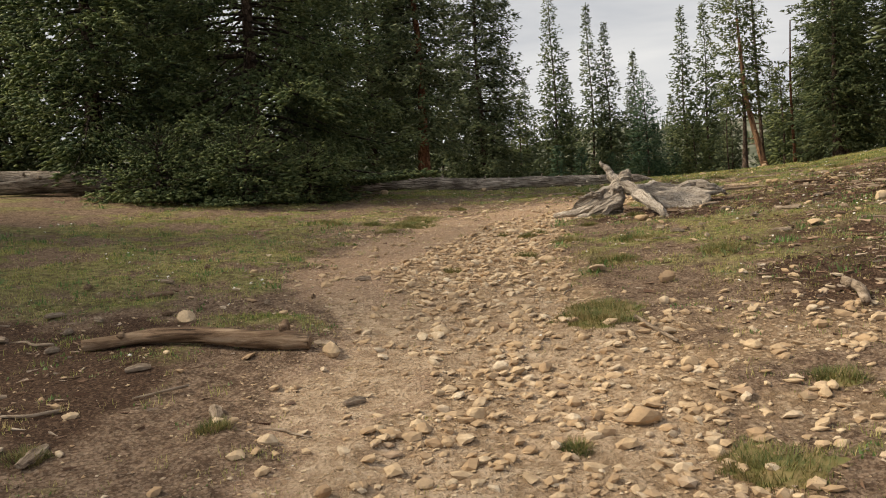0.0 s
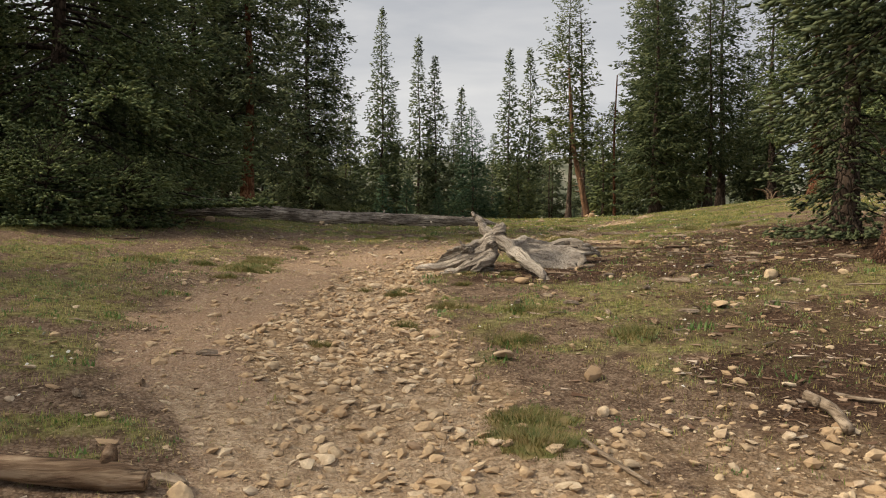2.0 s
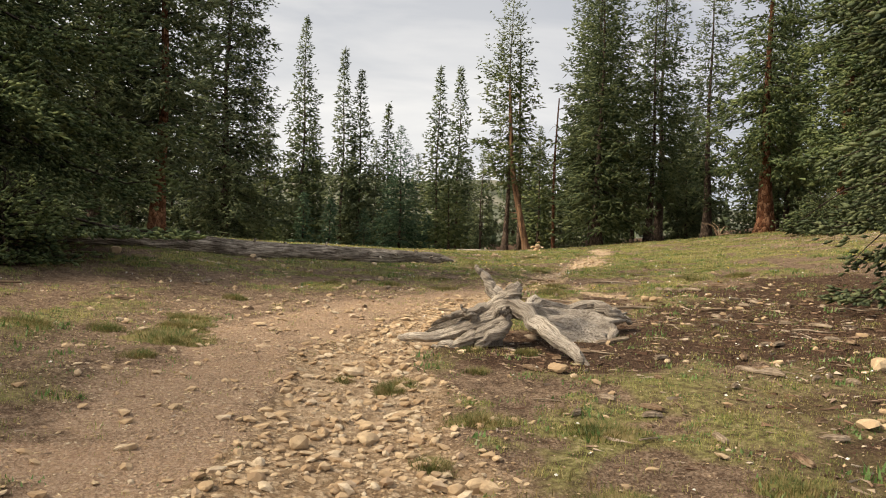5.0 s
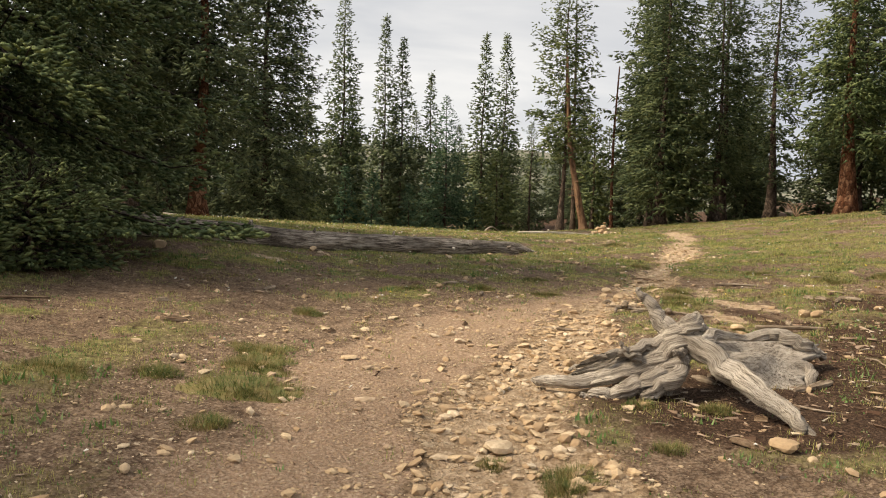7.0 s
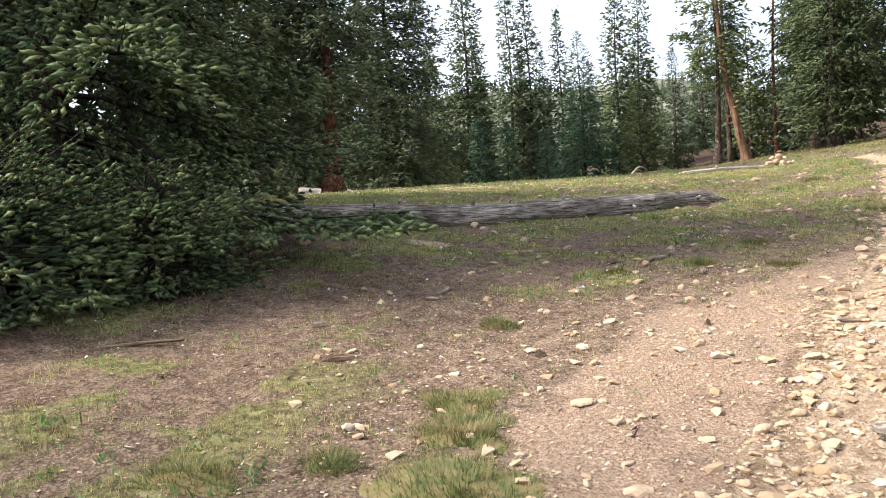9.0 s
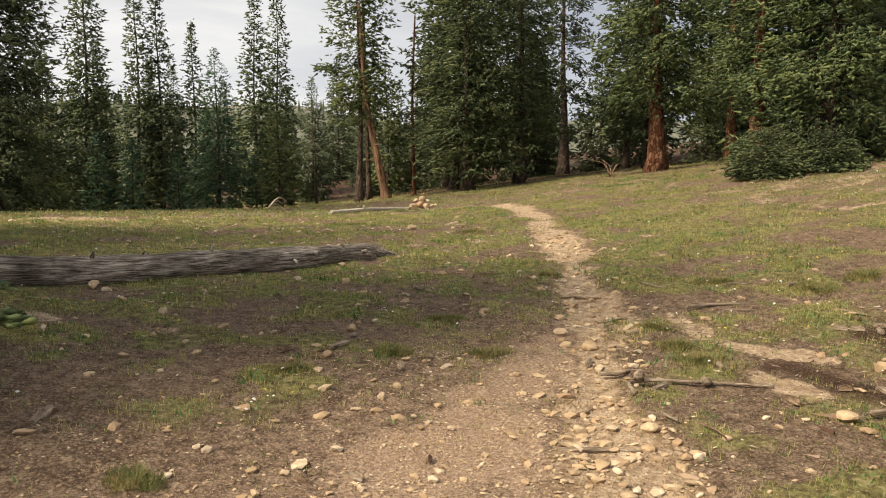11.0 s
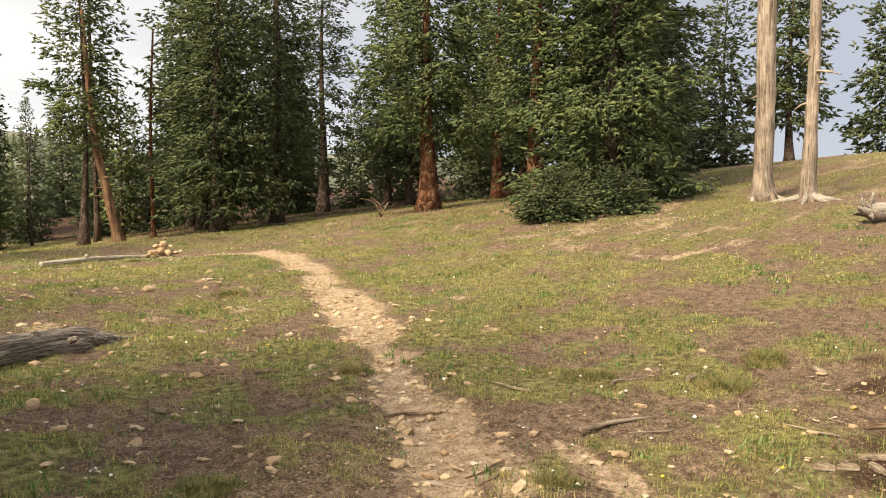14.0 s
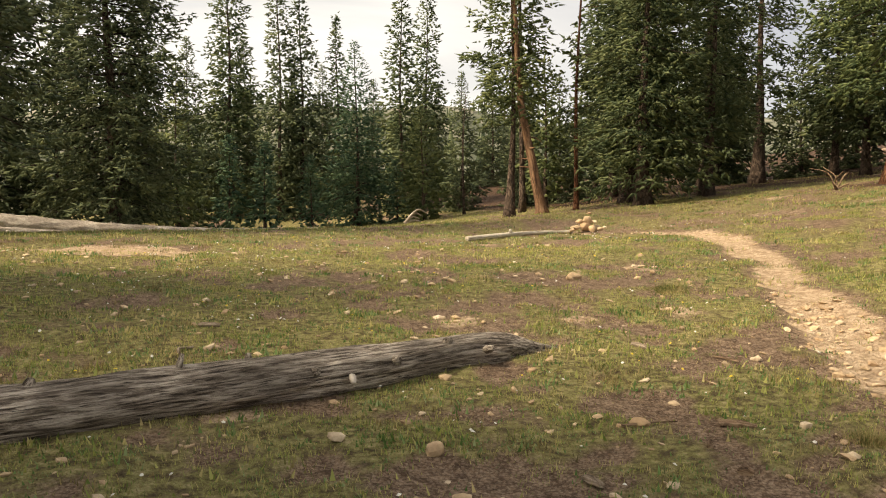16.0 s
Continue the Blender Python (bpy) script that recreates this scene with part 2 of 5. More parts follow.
def mesh_of(name, verts, tris, smooth=False):
    """A mesh from arrays of places and of corner numbers, three or four a face."""
    verts, tris = np.asarray(verts, np.float32), np.asarray(tris, np.int32)
    me = bpy.data.meshes.new(name)
    k = tris.shape[1]
    me.vertices.add(len(verts))
    me.vertices.foreach_set("co", verts.ravel())
    me.loops.add(tris.size)
    me.loops.foreach_set("vertex_index", tris.ravel())
    me.polygons.add(len(tris))
    me.polygons.foreach_set("loop_start", np.arange(0, tris.size, k, dtype=np.int32))
    me.polygons.foreach_set("loop_total", np.full(len(tris), k, np.int32))
    me.polygons.foreach_set("use_smooth", np.full(len(tris), smooth, bool))
    me.update(calc_edges=True)
    return me


def mesh_part(name, me, material, parent=None, label=""):
    ob = new(name, me)
    if not me.materials:
        me.materials.append(material)
    if parent is not None:
        ob.parent = parent
    if label:
        ob["label"] = label
    return ob


def thing(name, x, y, z=None, label="", category="", group="", kind=""):
    ob = new(name)
    ob.empty_display_size = 0.1
    ob.location = (x, y, gz(x, y) if z is None else z)
    return tagged(ob, label, category, group, kind)


def tube(points, radii, sides=10, knots=0.0, ridges=0, depth=0.0, seed=0, close=True):
    """Places and quads of a bent, tapered pole along points, with lengthwise ridges and knotty swellings."""
    pts, radii = np.asarray(points, float), np.asarray(radii, float)
    n = len(pts)
    tang = np.gradient(pts, axis=0)
    tang /= np.linalg.norm(tang, axis=1)[:, None] + 1e-9
    ref = np.array([0.0, 0.0, 1.0]) if abs(tang[0][2]) < 0.9 else np.array([1.0, 0.0, 0.0])
    u = np.cross(tang, ref)
    u /= np.linalg.norm(u, axis=1)[:, None] + 1e-9
    v = np.cross(tang, u)
    ang = np.linspace(0, 2 * np.pi, sides, endpoint=False)
    along = np.r_[0, np.cumsum(np.linalg.norm(np.diff(pts, axis=0), axis=1))]
    A, S = np.meshgrid(ang, along)
    r = radii[:, None] * np.ones((1, sides))
    if knots:
        r = r * (1 + knots * (vnoise(np.cos(A) * 2.3 + S * 1.1 + seed, np.sin(A) * 2.3 + S * 3.1, 1.0, seed) - 0.5) * 2)
    if ridges:
        r = r * (1 - 0.3 * depth * np.abs(np.sin(A * ridges * 1.37 + S * 0.6 + 2.2 * vnoise(A * 3, S * 5, 1.0, seed + 8))))
        tw = A + S * 0.35 + 0.5 * vnoise(S, S * 0 + seed, 0.7, seed)
        r = r * (1 - depth * np.abs(np.sin(tw * ridges / 2 + 1.5 * vnoise(A * 2, S * 2, 1.0, seed + 5))) ** 0.7)
    ring = pts[:, None, :] + r[:, :, None] * (np.cos(A)[:, :, None] * u[:, None, :] + np.sin(A)[:, :, None] * v[:, None, :])
    verts = ring.reshape(-1, 3)
    i, j = np.meshgrid(np.arange(n - 1), np.arange(sides), indexing="ij")
    a, b = i * sides + j, i * sides + (j + 1) % sides
    quads = np.stack([a, b, b + sides, a + sides], -1).reshape(-1, 4)
    if close:
        verts = np.r_[verts, pts[:1], pts[-1:]]
        c0, c1 = n * sides, n * sides + 1
        k = np.arange(sides)
        cap0 = np.stack([k * 0 + c0, (k + 1) % sides, k, k * 0 + c0], -1)
        last = (n - 1) * sides
        cap1 = np.stack([k * 0 + c1, last + k, last + (k + 1) % sides, k * 0 + c1], -1)
        return verts, quads, np.r_[cap0, cap1][:, :3]
    return verts, quads, np.zeros((0, 3), int)


def tube_mesh(name, *args, smooth=True, **kw):
    v, q, t = tube(*args, **kw)
    tris = np.r_[q[:, [0, 1, 2]], q[:, [0, 2, 3]], t]
    me = mesh_of(name, v, tris, smooth)
    pts, radii = np.asarray(args[0], float), np.asarray(args[1], float)
    sides = kw.get("sides", 10)
    along = np.r_[0, np.cumsum(np.linalg.norm(np.diff(pts, axis=0), axis=1))]
    A, S = np.meshgrid(np.linspace(0, 2 * np.pi, sides, endpoint=False), along)
    r = radii[:, None] * np.ones((1, sides))
    A = A + S * 0.05
    g = np.stack([S, r * np.cos(A), r * np.sin(A)], -1).reshape(-1, 3)
    if len(v) > len(g):
        g = np.r_[g, [[0, 0, 0], [along[-1], 0, 0]]]
    g = g + np.array([kw.get("seed", 0) * 3.7, 0, 0])
    me.attributes.new("grain", 'FLOAT_VECTOR', 'POINT').data.foreach_set("vector", np.ascontiguousarray(g, np.float32).ravel())
    return me


def curve_pts(keys, n):
    """n points on a smooth line through the key points."""
    keys = np.asarray(keys, float)
    m = len(keys)
    tt = np.linspace(0, m - 1, n)
    ext = np.r_[[2 * keys[0] - keys[1]], keys, [2 * keys[-1] - keys[-2]]]
    k = np.minimum(tt.astype(int), m - 2)
    f = (tt - k)[:, None]
    p0, p1, p2, p3 = ext[k], ext[k + 1], ext[k + 2], ext[k + 3]
    return 0.5 * (2 * p1 + (p2 - p0) * f + (2 * p0 - 5 * p1 + 4 * p2 - p3) * f ** 2 + (3 * p1 - p0 - 3 * p2 + p3) * f ** 3)


# ---- materials ----
def make_mat(name):
    m = bpy.data.materials.new(name)
    m.use_nodes = True
    nt = m.node_tree
    return m, nt, nt.nodes["Principled BSDF"]


def n_noise(nt, scale, detail=4, rough=0.55, vec=None, dist=0.0):
    n = nt.nodes.new("ShaderNodeTexNoise")
    n.inputs["Scale"].default_value, n.inputs["Detail"].default_value = scale, detail
    n.inputs["Roughness"].default_value, n.inputs["Distortion"].default_value = rough, dist
    if vec is not None:
        nt.links.new(vec, n.inputs["Vector"])
    return n


def n_ramp(nt, src, stops):
    r = nt.nodes.new("ShaderNodeValToRGB")
    cr = r.color_ramp
    while len(cr.elements) < len(stops):
        cr.elements.new(0.5)
    for e, (p, c) in zip(cr.elements, stops):
        e.position, e.color = p, (*c, 1)
    nt.links.new(src, r.inputs[0])
    return r.outputs[0]


def n_mix(nt, fac, a, b, blend='MIX'):
    m = nt.nodes.new("ShaderNodeMix")
    m.data_type, m.blend_type = 'RGBA', blend
    for k, s in ((0, fac), (6, a), (7, b)):
        if isinstance(s, (int, float)):
            m.inputs[k].default_value = s
        elif isinstance(s, tuple):
            m.inputs[k].default_value = (*s, 1)
        else:
            nt.links.new(s, m.inputs[k])
    return m.outputs[2]


def n_bump(nt, height, strength, distance, normal=None):
    b = nt.nodes.new("ShaderNodeBump")
    b.inputs["Strength"].default_value, b.inputs["Distance"].default_value = strength, distance
    nt.links.new(height, b.inputs["Height"])
    if normal is not None:
        nt.links.new(normal, b.inputs["Normal"])
    return b.outputs[0]


def n_pos(nt):
    return nt.nodes.new("ShaderNodeNewGeometry").outputs["Position"]


def n_obj(nt):
    return nt.nodes.new("ShaderNodeTexCoord").outputs["Object"]


def n_attr(nt, name):
    a = nt.nodes.new("ShaderNodeAttribute")
    a.attribute_name = name
    return a.outputs["Fac"]


def ground_material():
    m, nt, bs = make_mat("trail_ground")
    pos = n_pos(nt)
    big = n_noise(nt, 0.9, 5, 0.6, pos).outputs[0]
    mid = n_noise(nt, 11, 6, 0.7, pos).outputs[0]
    fine = n_noise(nt, 45, 5, 0.7, pos).outputs[0]
    grit = nt.nodes.new("ShaderNodeTexVoronoi")
    grit.inputs["Scale"].default_value = 60
    nt.links.new(pos, grit.inputs["Vector"])
    peb = nt.nodes.new("ShaderNodeTexVoronoi")
    peb.inputs["Scale"].default_value = 26
    nt.links.new(pos, peb.inputs["Vector"])
    soil = n_ramp(nt, mid, [(0.36, (0.090, 0.056, 0.037)), (0.5, (0.220, 0.146, 0.098)), (0.64, (0.39, 0.28, 0.198))])
    speck = n_ramp(nt, grit.outputs["Color"], [(0.55, (0.0, 0.0, 0.0)), (0.80, (1, 1, 1))])
    soil = n_mix(nt, n_mix(nt, 0.4, (0, 0, 0), speck), soil, (0.36, 0.27, 0.20))
    tread = n_ramp(nt, fine, [(0.36, (0.24, 0.158, 0.105)), (0.5, (0.42, 0.292, 0.202)), (0.64, (0.60, 0.45, 0.33))])
    tread = n_mix(nt, n_mix(nt, 0.75, (0, 0, 0), n_ramp(nt, big, [(0.35, (0, 0, 0)), (0.7, (1, 1, 1))])), tread, (0.44, 0.295, 0.20))
    stone = n_ramp(nt, peb.outputs["Color"], [(0.1, (0.40, 0.275, 0.175)), (0.5, (0.55, 0.405, 0.27)), (0.9, (0.67, 0.525, 0.38))])
    stone = n_mix(nt, n_ramp(nt, fine, [(0.35, (0.55, 0.55, 0.55)), (0.6, (0, 0, 0))]), stone, (0.28, 0.18, 0.10))
    sandc = n_ramp(nt, mid, [(0.36, (0.33, 0.225, 0.145)), (0.5, (0.52, 0.385, 0.265)), (0.64, (0.66, 0.51, 0.37))])
    duffc = n_ramp(nt, fine, [(0.3, (0.028, 0.017, 0.012)), (0.55, (0.078, 0.045, 0.029)), (0.8, (0.18, 0.115, 0.078))])
    tuf = n_noise(nt, 16, 5, 0.7, pos).outputs[0]
    turf = n_ramp(nt, tuf, [(0.36, (0.080, 0.060, 0.034)), (0.47, (0.175, 0.152, 0.064)), (0.55, (0.265, 0.252, 0.096)), (0.66, (0.40, 0.335, 0.185))])
    edge = n_mix(nt, 0.5, mid, fine)
    chip = nt.nodes.new("ShaderNodeTexVoronoi")
    chip.inputs["Scale"].default_value = 95
    nt.links.new(pos, chip.inputs["Vector"])
    sp_l = n_ramp(nt, chip.outputs["Color"], [(0.62, (0, 0, 0)), (0.74, (0.85, 0.85, 0.85))])
    sp_d = n_ramp(nt, grit.outputs["Color"], [(0.22, (0.75, 0.75, 0.75)), (0.36, (0, 0, 0))])
    tread = n_mix(nt, n_mix(nt, 0.55, (0, 0, 0), sp_l), tread, (0.62, 0.48, 0.37))
    tread = n_mix(nt, n_mix(nt, 0.5, (0, 0, 0), sp_d), tread, (0.24, 0.155, 0.105))
    sandc = n_mix(nt, sp_d, sandc, (0.34, 0.235, 0.145))
    gap = n_ramp(nt, peb.outputs["Distance"], [(0.42, (0, 0, 0)), (0.62, (0.85, 0.85, 0.85))])
    stone = n_mix(nt, gap, stone, (0.26, 0.175, 0.105))
    stone = n_mix(nt, n_mix(nt, 0.6, (0, 0, 0), sp_d), stone, (0.22, 0.145, 0.085))
    gap2 = n_ramp(nt, grit.outputs["Distance"], [(0.45, (0, 0, 0)), (0.65, (0.6, 0.6, 0.6))])
    tread = n_mix(nt, n_mix(nt, 0.45, (0, 0, 0), gap2), tread, (0.25, 0.165, 0.11))
    soil = n_mix(nt, gap2, soil, (0.085, 0.053, 0.035))
    duffc = n_mix(nt, n_mix(nt, 0.6, (0, 0, 0), sp_l), duffc, (0.22, 0.145, 0.10))
    soil = n_mix(nt, n_mix(nt, 0.5, (0, 0, 0), sp_l), soil, (0.42, 0.32, 0.24))
    soil = n_mix(nt, n_mix(nt, 0.5, (0, 0, 0), sp_d), soil, (0.085, 0.056, 0.038))

    def blend(base, name, col, lo=0.35, hi=0.6):
        a = n_attr(nt, name)
        s = nt.nodes.new("ShaderNodeMath")
        s.operation = 'ADD'
        nt.links.new(a, s.inputs[0])
        e = nt.nodes.new("ShaderNodeMath")
        e.operation = 'MULTIPLY_ADD'
        nt.links.new(edge, e.inputs[0])
        e.inputs[1].default_value, e.inputs[2].default_value = 0.9, -0.45
        nt.links.new(e.outputs[0], s.inputs[1])
        f = nt.nodes.new("ShaderNodeMapRange")
        f.inputs[1].default_value, f.inputs[2].default_value = lo, hi
        nt.links.new(s.outputs[0], f.inputs[0])
        return n_mix(nt, f.outputs[0], base, col)

    col = blend(soil, "duff", duffc)
    col = blend(col, "green", turf, 0.45, 1.05)
    col = blend(col, "tread", tread, 0.3, 0.7)
    col = blend(col, "stony", stone, 0.3, 0.65)
    col = blend(col, "sand", sandc, 0.4, 0.6)
    scree = n_noise(nt, 0.035, 6, 0.62, pos).outputs[0]
    hill = n_ramp(nt, scree, [(0.35, (0.05, 0.058, 0.04)), (0.5, (0.12, 0.13, 0.095)), (0.65, (0.22, 0.21, 0.17))])
    col = n_mix(nt, n_attr(nt, "far"), col, hill)
    nt.links.new(col, bs.inputs["Base Color"])
    bs.inputs["Roughness"].default_value = 0.95
    bs.inputs["Specular IOR Level"].default_value = 0.15
    b0 = n_bump(nt, mid, 0.8, 0.06)
    b1 = n_bump(nt, fine, 0.9, 0.03, b0)
    b2 = n_bump(nt, grit.outputs["Distance"], 0.6, 0.012, b1)
    nt.links.new(b2, bs.inputs["Normal"])
    return m


def stone_material():
    m, nt, bs = make_mat("limestone")
    oi = nt.nodes.new("ShaderNodeObjectInfo").outputs["Random"]
    isl = nt.nodes.new("ShaderNodeNewGeometry").outputs["Random Per Island"]
    add = nt.nodes.new("ShaderNodeMath")
    add.operation = 'ADD'
    nt.links.new(oi, add.inputs[0])
    nt.links.new(isl, add.inputs[1])
    fr = nt.nodes.new("ShaderNodeMath")
    fr.operation = 'FRACT'
    nt.links.new(add.outputs[0], fr.inputs[0])
    base = n_ramp(nt, fr.outputs[0], [(0.0, (0.40, 0.275, 0.165)), (0.35, (0.57, 0.42, 0.265)), (0.7, (0.66, 0.515, 0.345)), (0.92, (0.71, 0.60, 0.455)), (1.0, (0.44, 0.31, 0.21))])
    pos = n_pos(nt)
    fine = n_noise(nt, 60, 5, 0.65, pos).outputs[0]
    mid = n_noise(nt, 14, 3, 0.5, pos).outputs[0]
    col = n_mix(nt, n_ramp(nt, mid, [(0.42, (0.5, 0.5, 0.5)), (0.62, (0, 0, 0))]), base, (0.30, 0.20, 0.12))
    col = n_mix(nt, n_ramp(nt, fine, [(0.35, (0.35, 0.35, 0.35)), (0.6, (0, 0, 0))]), col, (0.25, 0.18, 0.12))
    nt.links.new(col, bs.inputs["Base Color"])
    bs.inputs["Roughness"].default_value = 0.9
    bs.inputs["Specular IOR Level"].default_value = 0.2
    nt.links.new(n_bump(nt, fine, 0.5, 0.006), bs.inputs["Normal"])
    return m


def blade_material(name, stops, rough=0.6, trans=0.25, patch_scale=0.6):
    m, nt, bs = make_mat(name)
    isl = nt.nodes.new("ShaderNodeNewGeometry").outputs["Random Per Island"]
    pn = n_noise(nt, patch_scale, 3, 0.6, n_pos(nt)).outputs[0]
    mx = nt.nodes.new("ShaderNodeMath")
    mx.operation = 'MULTIPLY_ADD'
    nt.links.new(pn, mx.inputs[0])
    mx.inputs[1].default_value = 1.6
    ad = nt.nodes.new("ShaderNodeMath")
    ad.operation = 'MULTIPLY_ADD'
    nt.links.new(isl, ad.inputs[0])
    ad.inputs[1].default_value, ad.inputs[2].default_value = 0.75, -0.67
    nt.links.new(ad.outputs[0], mx.inputs[2])
    col = n_ramp(nt, mx.outputs[0], stops)
    nt.links.new(col, bs.inputs["Base Color"])
    bs.inputs["Roughness"].default_value = rough
    bs.inputs["Specular IOR Level"].default_value = 0.25
    tr = nt.nodes.new("ShaderNodeBsdfTranslucent")
    nt.links.new(col, tr.inputs[0])
    ms = nt.nodes.new("ShaderNodeMixShader")
    ms.inputs[0].default_value = trans
    nt.links.new(bs.outputs[0], ms.inputs[1])
    nt.links.new(tr.outputs[0], ms.inputs[2])
    nt.links.new(ms.outputs[0], nt.nodes["Material Output"].inputs[0])
    return m


def bark_material(name, dark, mid, light, plate=9.0, stretch=0.45, strength=0.9):
    m, nt, bs = make_mat(name)
    mp = nt.nodes.new("ShaderNodeMapping")
    mp.inputs["Scale"].default_value = (1, 1, stretch)
    nt.links.new(n_obj(nt), mp.inputs[0])
    wob = n_noise(nt, 6, 3, 0.6, mp.outputs[0])
    v0 = nt.nodes.new("ShaderNodeVectorMath")
    v0.operation = 'MULTIPLY_ADD'
    nt.links.new(wob.outputs["Color"], v0.inputs[0])
    v0.inputs[1].default_value = (0.12, 0.12, 0.12)
    nt.links.new(mp.outputs[0], v0.inputs[2])
    vo = nt.nodes.new("ShaderNodeTexVoronoi")
    vo.feature = 'DISTANCE_TO_EDGE'
    vo.inputs["Scale"].default_value = plate
    nt.links.new(v0.outputs[0], vo.inputs["Vector"])
    vc = nt.nodes.new("ShaderNodeTexVoronoi")
    vc.inputs["Scale"].default_value = plate
    nt.links.new(v0.outputs[0], vc.inputs["Vector"])
    fine = n_noise(nt, 40, 5, 0.65, mp.outputs[0]).outputs[0]
    col = n_ramp(nt, vc.outputs["Color"], [(0.15, dark), (0.5, mid), (0.85, light)])
    col = n_mix(nt, n_ramp(nt, vo.outputs[0], [(0.0, (0.9, 0.9, 0.9)), (0.09, (0, 0, 0))]), col, tuple(c * 0.35 for c in dark))
    col = n_mix(nt, n_ramp(nt, fine, [(0.35, (0.5, 0.5, 0.5)), (0.65, (0, 0, 0))]), col, dark)
    nt.links.new(col, bs.inputs["Base Color"])
    bs.inputs["Roughness"].default_value = 0.9
    bs.inputs["Specular IOR Level"].default_value = 0.2
    rel = n_ramp(nt, vo.outputs[0], [(0.0, (0, 0, 0)), (0.15, (0.8, 0.8, 0.8)), (0.5, (1, 1, 1))])
    nt.links.new(n_bump(nt, fine, 0.4, 0.01, n_bump(nt, rel, strength, 0.03)), bs.inputs["Normal"])
    return m


def wood_material(name, dark, mid, light, streak=14.0, axis=0, strength=0.8, follow=True):
    """Weathered bare wood, with grain along one axis of the object."""
    m, nt, bs = make_mat(name)
    mp = nt.nodes.new("ShaderNodeMapping")
    sc = [streak, streak, streak]
    if follow:
        axis = 0
    sc[axis] = streak * 0.08
    mp.inputs["Scale"].default_value = sc
    if follow:
        at = nt.nodes.new("ShaderNodeAttribute")
        at.attribute_name = "grain"
        nt.links.new(at.outputs["Vector"], mp.inputs[0])
    else:
        nt.links.new(n_obj(nt), mp.inputs[0])
    g = n_noise(nt, 1.6, 7, 0.68, mp.outputs[0], 0.4).outputs[0]
    big = n_noise(nt, 2.2, 4, 0.6, n_obj(nt)).outputs[0]
    col = n_ramp(nt, g, [(0.36, dark), (0.47, mid), (0.60, light)])
    crack = n_noise(nt, 3.1, 4, 0.6, mp.outputs[0], 0.2).outputs[0]
    col = n_mix(nt, n_ramp(nt, crack, [(0.34, (0.9, 0.9, 0.9)), (0.42, (0, 0, 0))]), col, tuple(c * 0.35 for c in dark))
    col = n_mix(nt, n_ramp(nt, big, [(0.42, (0.55, 0.55, 0.55)), (0.62, (0, 0, 0))]), col, dark)
    nt.links.new(col, bs.inputs["Base Color"])
    bs.inputs["Roughness"].default_value = 0.85
    bs.inputs["Specular IOR Level"].default_value = 0.25
    nt.links.new(n_bump(nt, g, strength, 0.02), bs.inputs["Normal"])
    return m


def plain_material(name, color, rough=0.7):
    m, nt, bs = make_mat(name)
    n = n_noise(nt, 30, 3, 0.6, n_pos(nt)).outputs[0]
    col = n_ramp(nt, n, [(0.3, tuple(c * 0.8 for c in color)), (0.7, color)])
    nt.links.new(col, bs.inputs["Base Color"])
    bs.inputs["Roughness"].default_value = rough
    return m


M_GROUND = ground_material()
M_STONE = stone_material()
M_GRASS = blade_material("alpine_grass", [(0.10, (0.15, 0.215, 0.055)), (0.36, (0.30, 0.335, 0.095)), (0.62, (0.46, 0.44, 0.155)), (0.88, (0.56, 0.46, 0.23))], trans=0.4, patch_scale=1.3)
M_STRAW = blade_material("dry_grass", [(0.15, (0.13, 0.105, 0.045)), (0.5, (0.25, 0.195, 0.08)), (0.85, (0.38, 0.29, 0.14))], trans=0.35, patch_scale=5.0)
M_LITTER = blade_material("bark_and_needle_litter", [(0.1, (0.09, 0.05, 0.033)), (0.45, (0.20, 0.125, 0.085)), (0.7, (0.33, 0.24, 0.175)), (0.95, (0.50, 0.42, 0.34))], 0.9, 0.0, 2.0)
M_TUFT = blade_material("tuft_grass", [(0.15, (0.09, 0.115, 0.038)), (0.45, (0.185, 0.19, 0.065)), (0.65, (0.26, 0.215, 0.09)), (0.9, (0.34, 0.26, 0.13))], patch_scale=9.0)
M_HERB = blade_material("herb_leaf", [(0.2, (0.09, 0.17, 0.045)), (0.6, (0.17, 0.27, 0.09)), (0.9, (0.27, 0.33, 0.16))], patch_scale=1.2)
NEEDLES = {
    "dark": blade_material("spruce_needles_dark", [(0.15, (0.068, 0.095, 0.054)), (0.5, (0.144, 0.183, 0.098)), (0.85, (0.250, 0.287, 0.152))], 0.55, 0.45, 1.3),
    "mid": blade_material("spruce_needles", [(0.15, (0.065, 0.097, 0.049)), (0.5, (0.140, 0.181, 0.086)), (0.85, (0.238, 0.275, 0.130))], 0.55, 0.45, 1.0),
    "blue": blade_material("fir_needles_blue", [(0.15, (0.048, 0.099, 0.060)), (0.5, (0.099, 0.173, 0.099)), (0.85, (0.178, 0.265, 0.146))], 0.55, 0.42, 1.0),
    "fresh": blade_material("spruce_needles_fresh", [(0.15, (0.078, 0.118, 0.056)), (0.5, (0.166, 0.220, 0.099)), (0.85, (0.286, 0.336, 0.146))], 0.55, 0.45, 1.0),
    "pine": blade_material("pine_needles", [(0.15, (0.071, 0.099, 0.043)), (0.5, (0.151, 0.190, 0.078)), (0.85, (0.254, 0.286, 0.119))], 0.55, 0.42, 1.0),
}
M_BARK = bark_material("grey_spruce_bark", (0.05, 0.036, 0.028), (0.11, 0.078, 0.06), (0.19, 0.14, 0.11), 16, 0.5)
M_BARK_RED = bark_material("red_scaly_bark", (0.085, 0.034, 0.017), (0.20, 0.085, 0.045), (0.33, 0.18, 0.11), 13, 0.5)
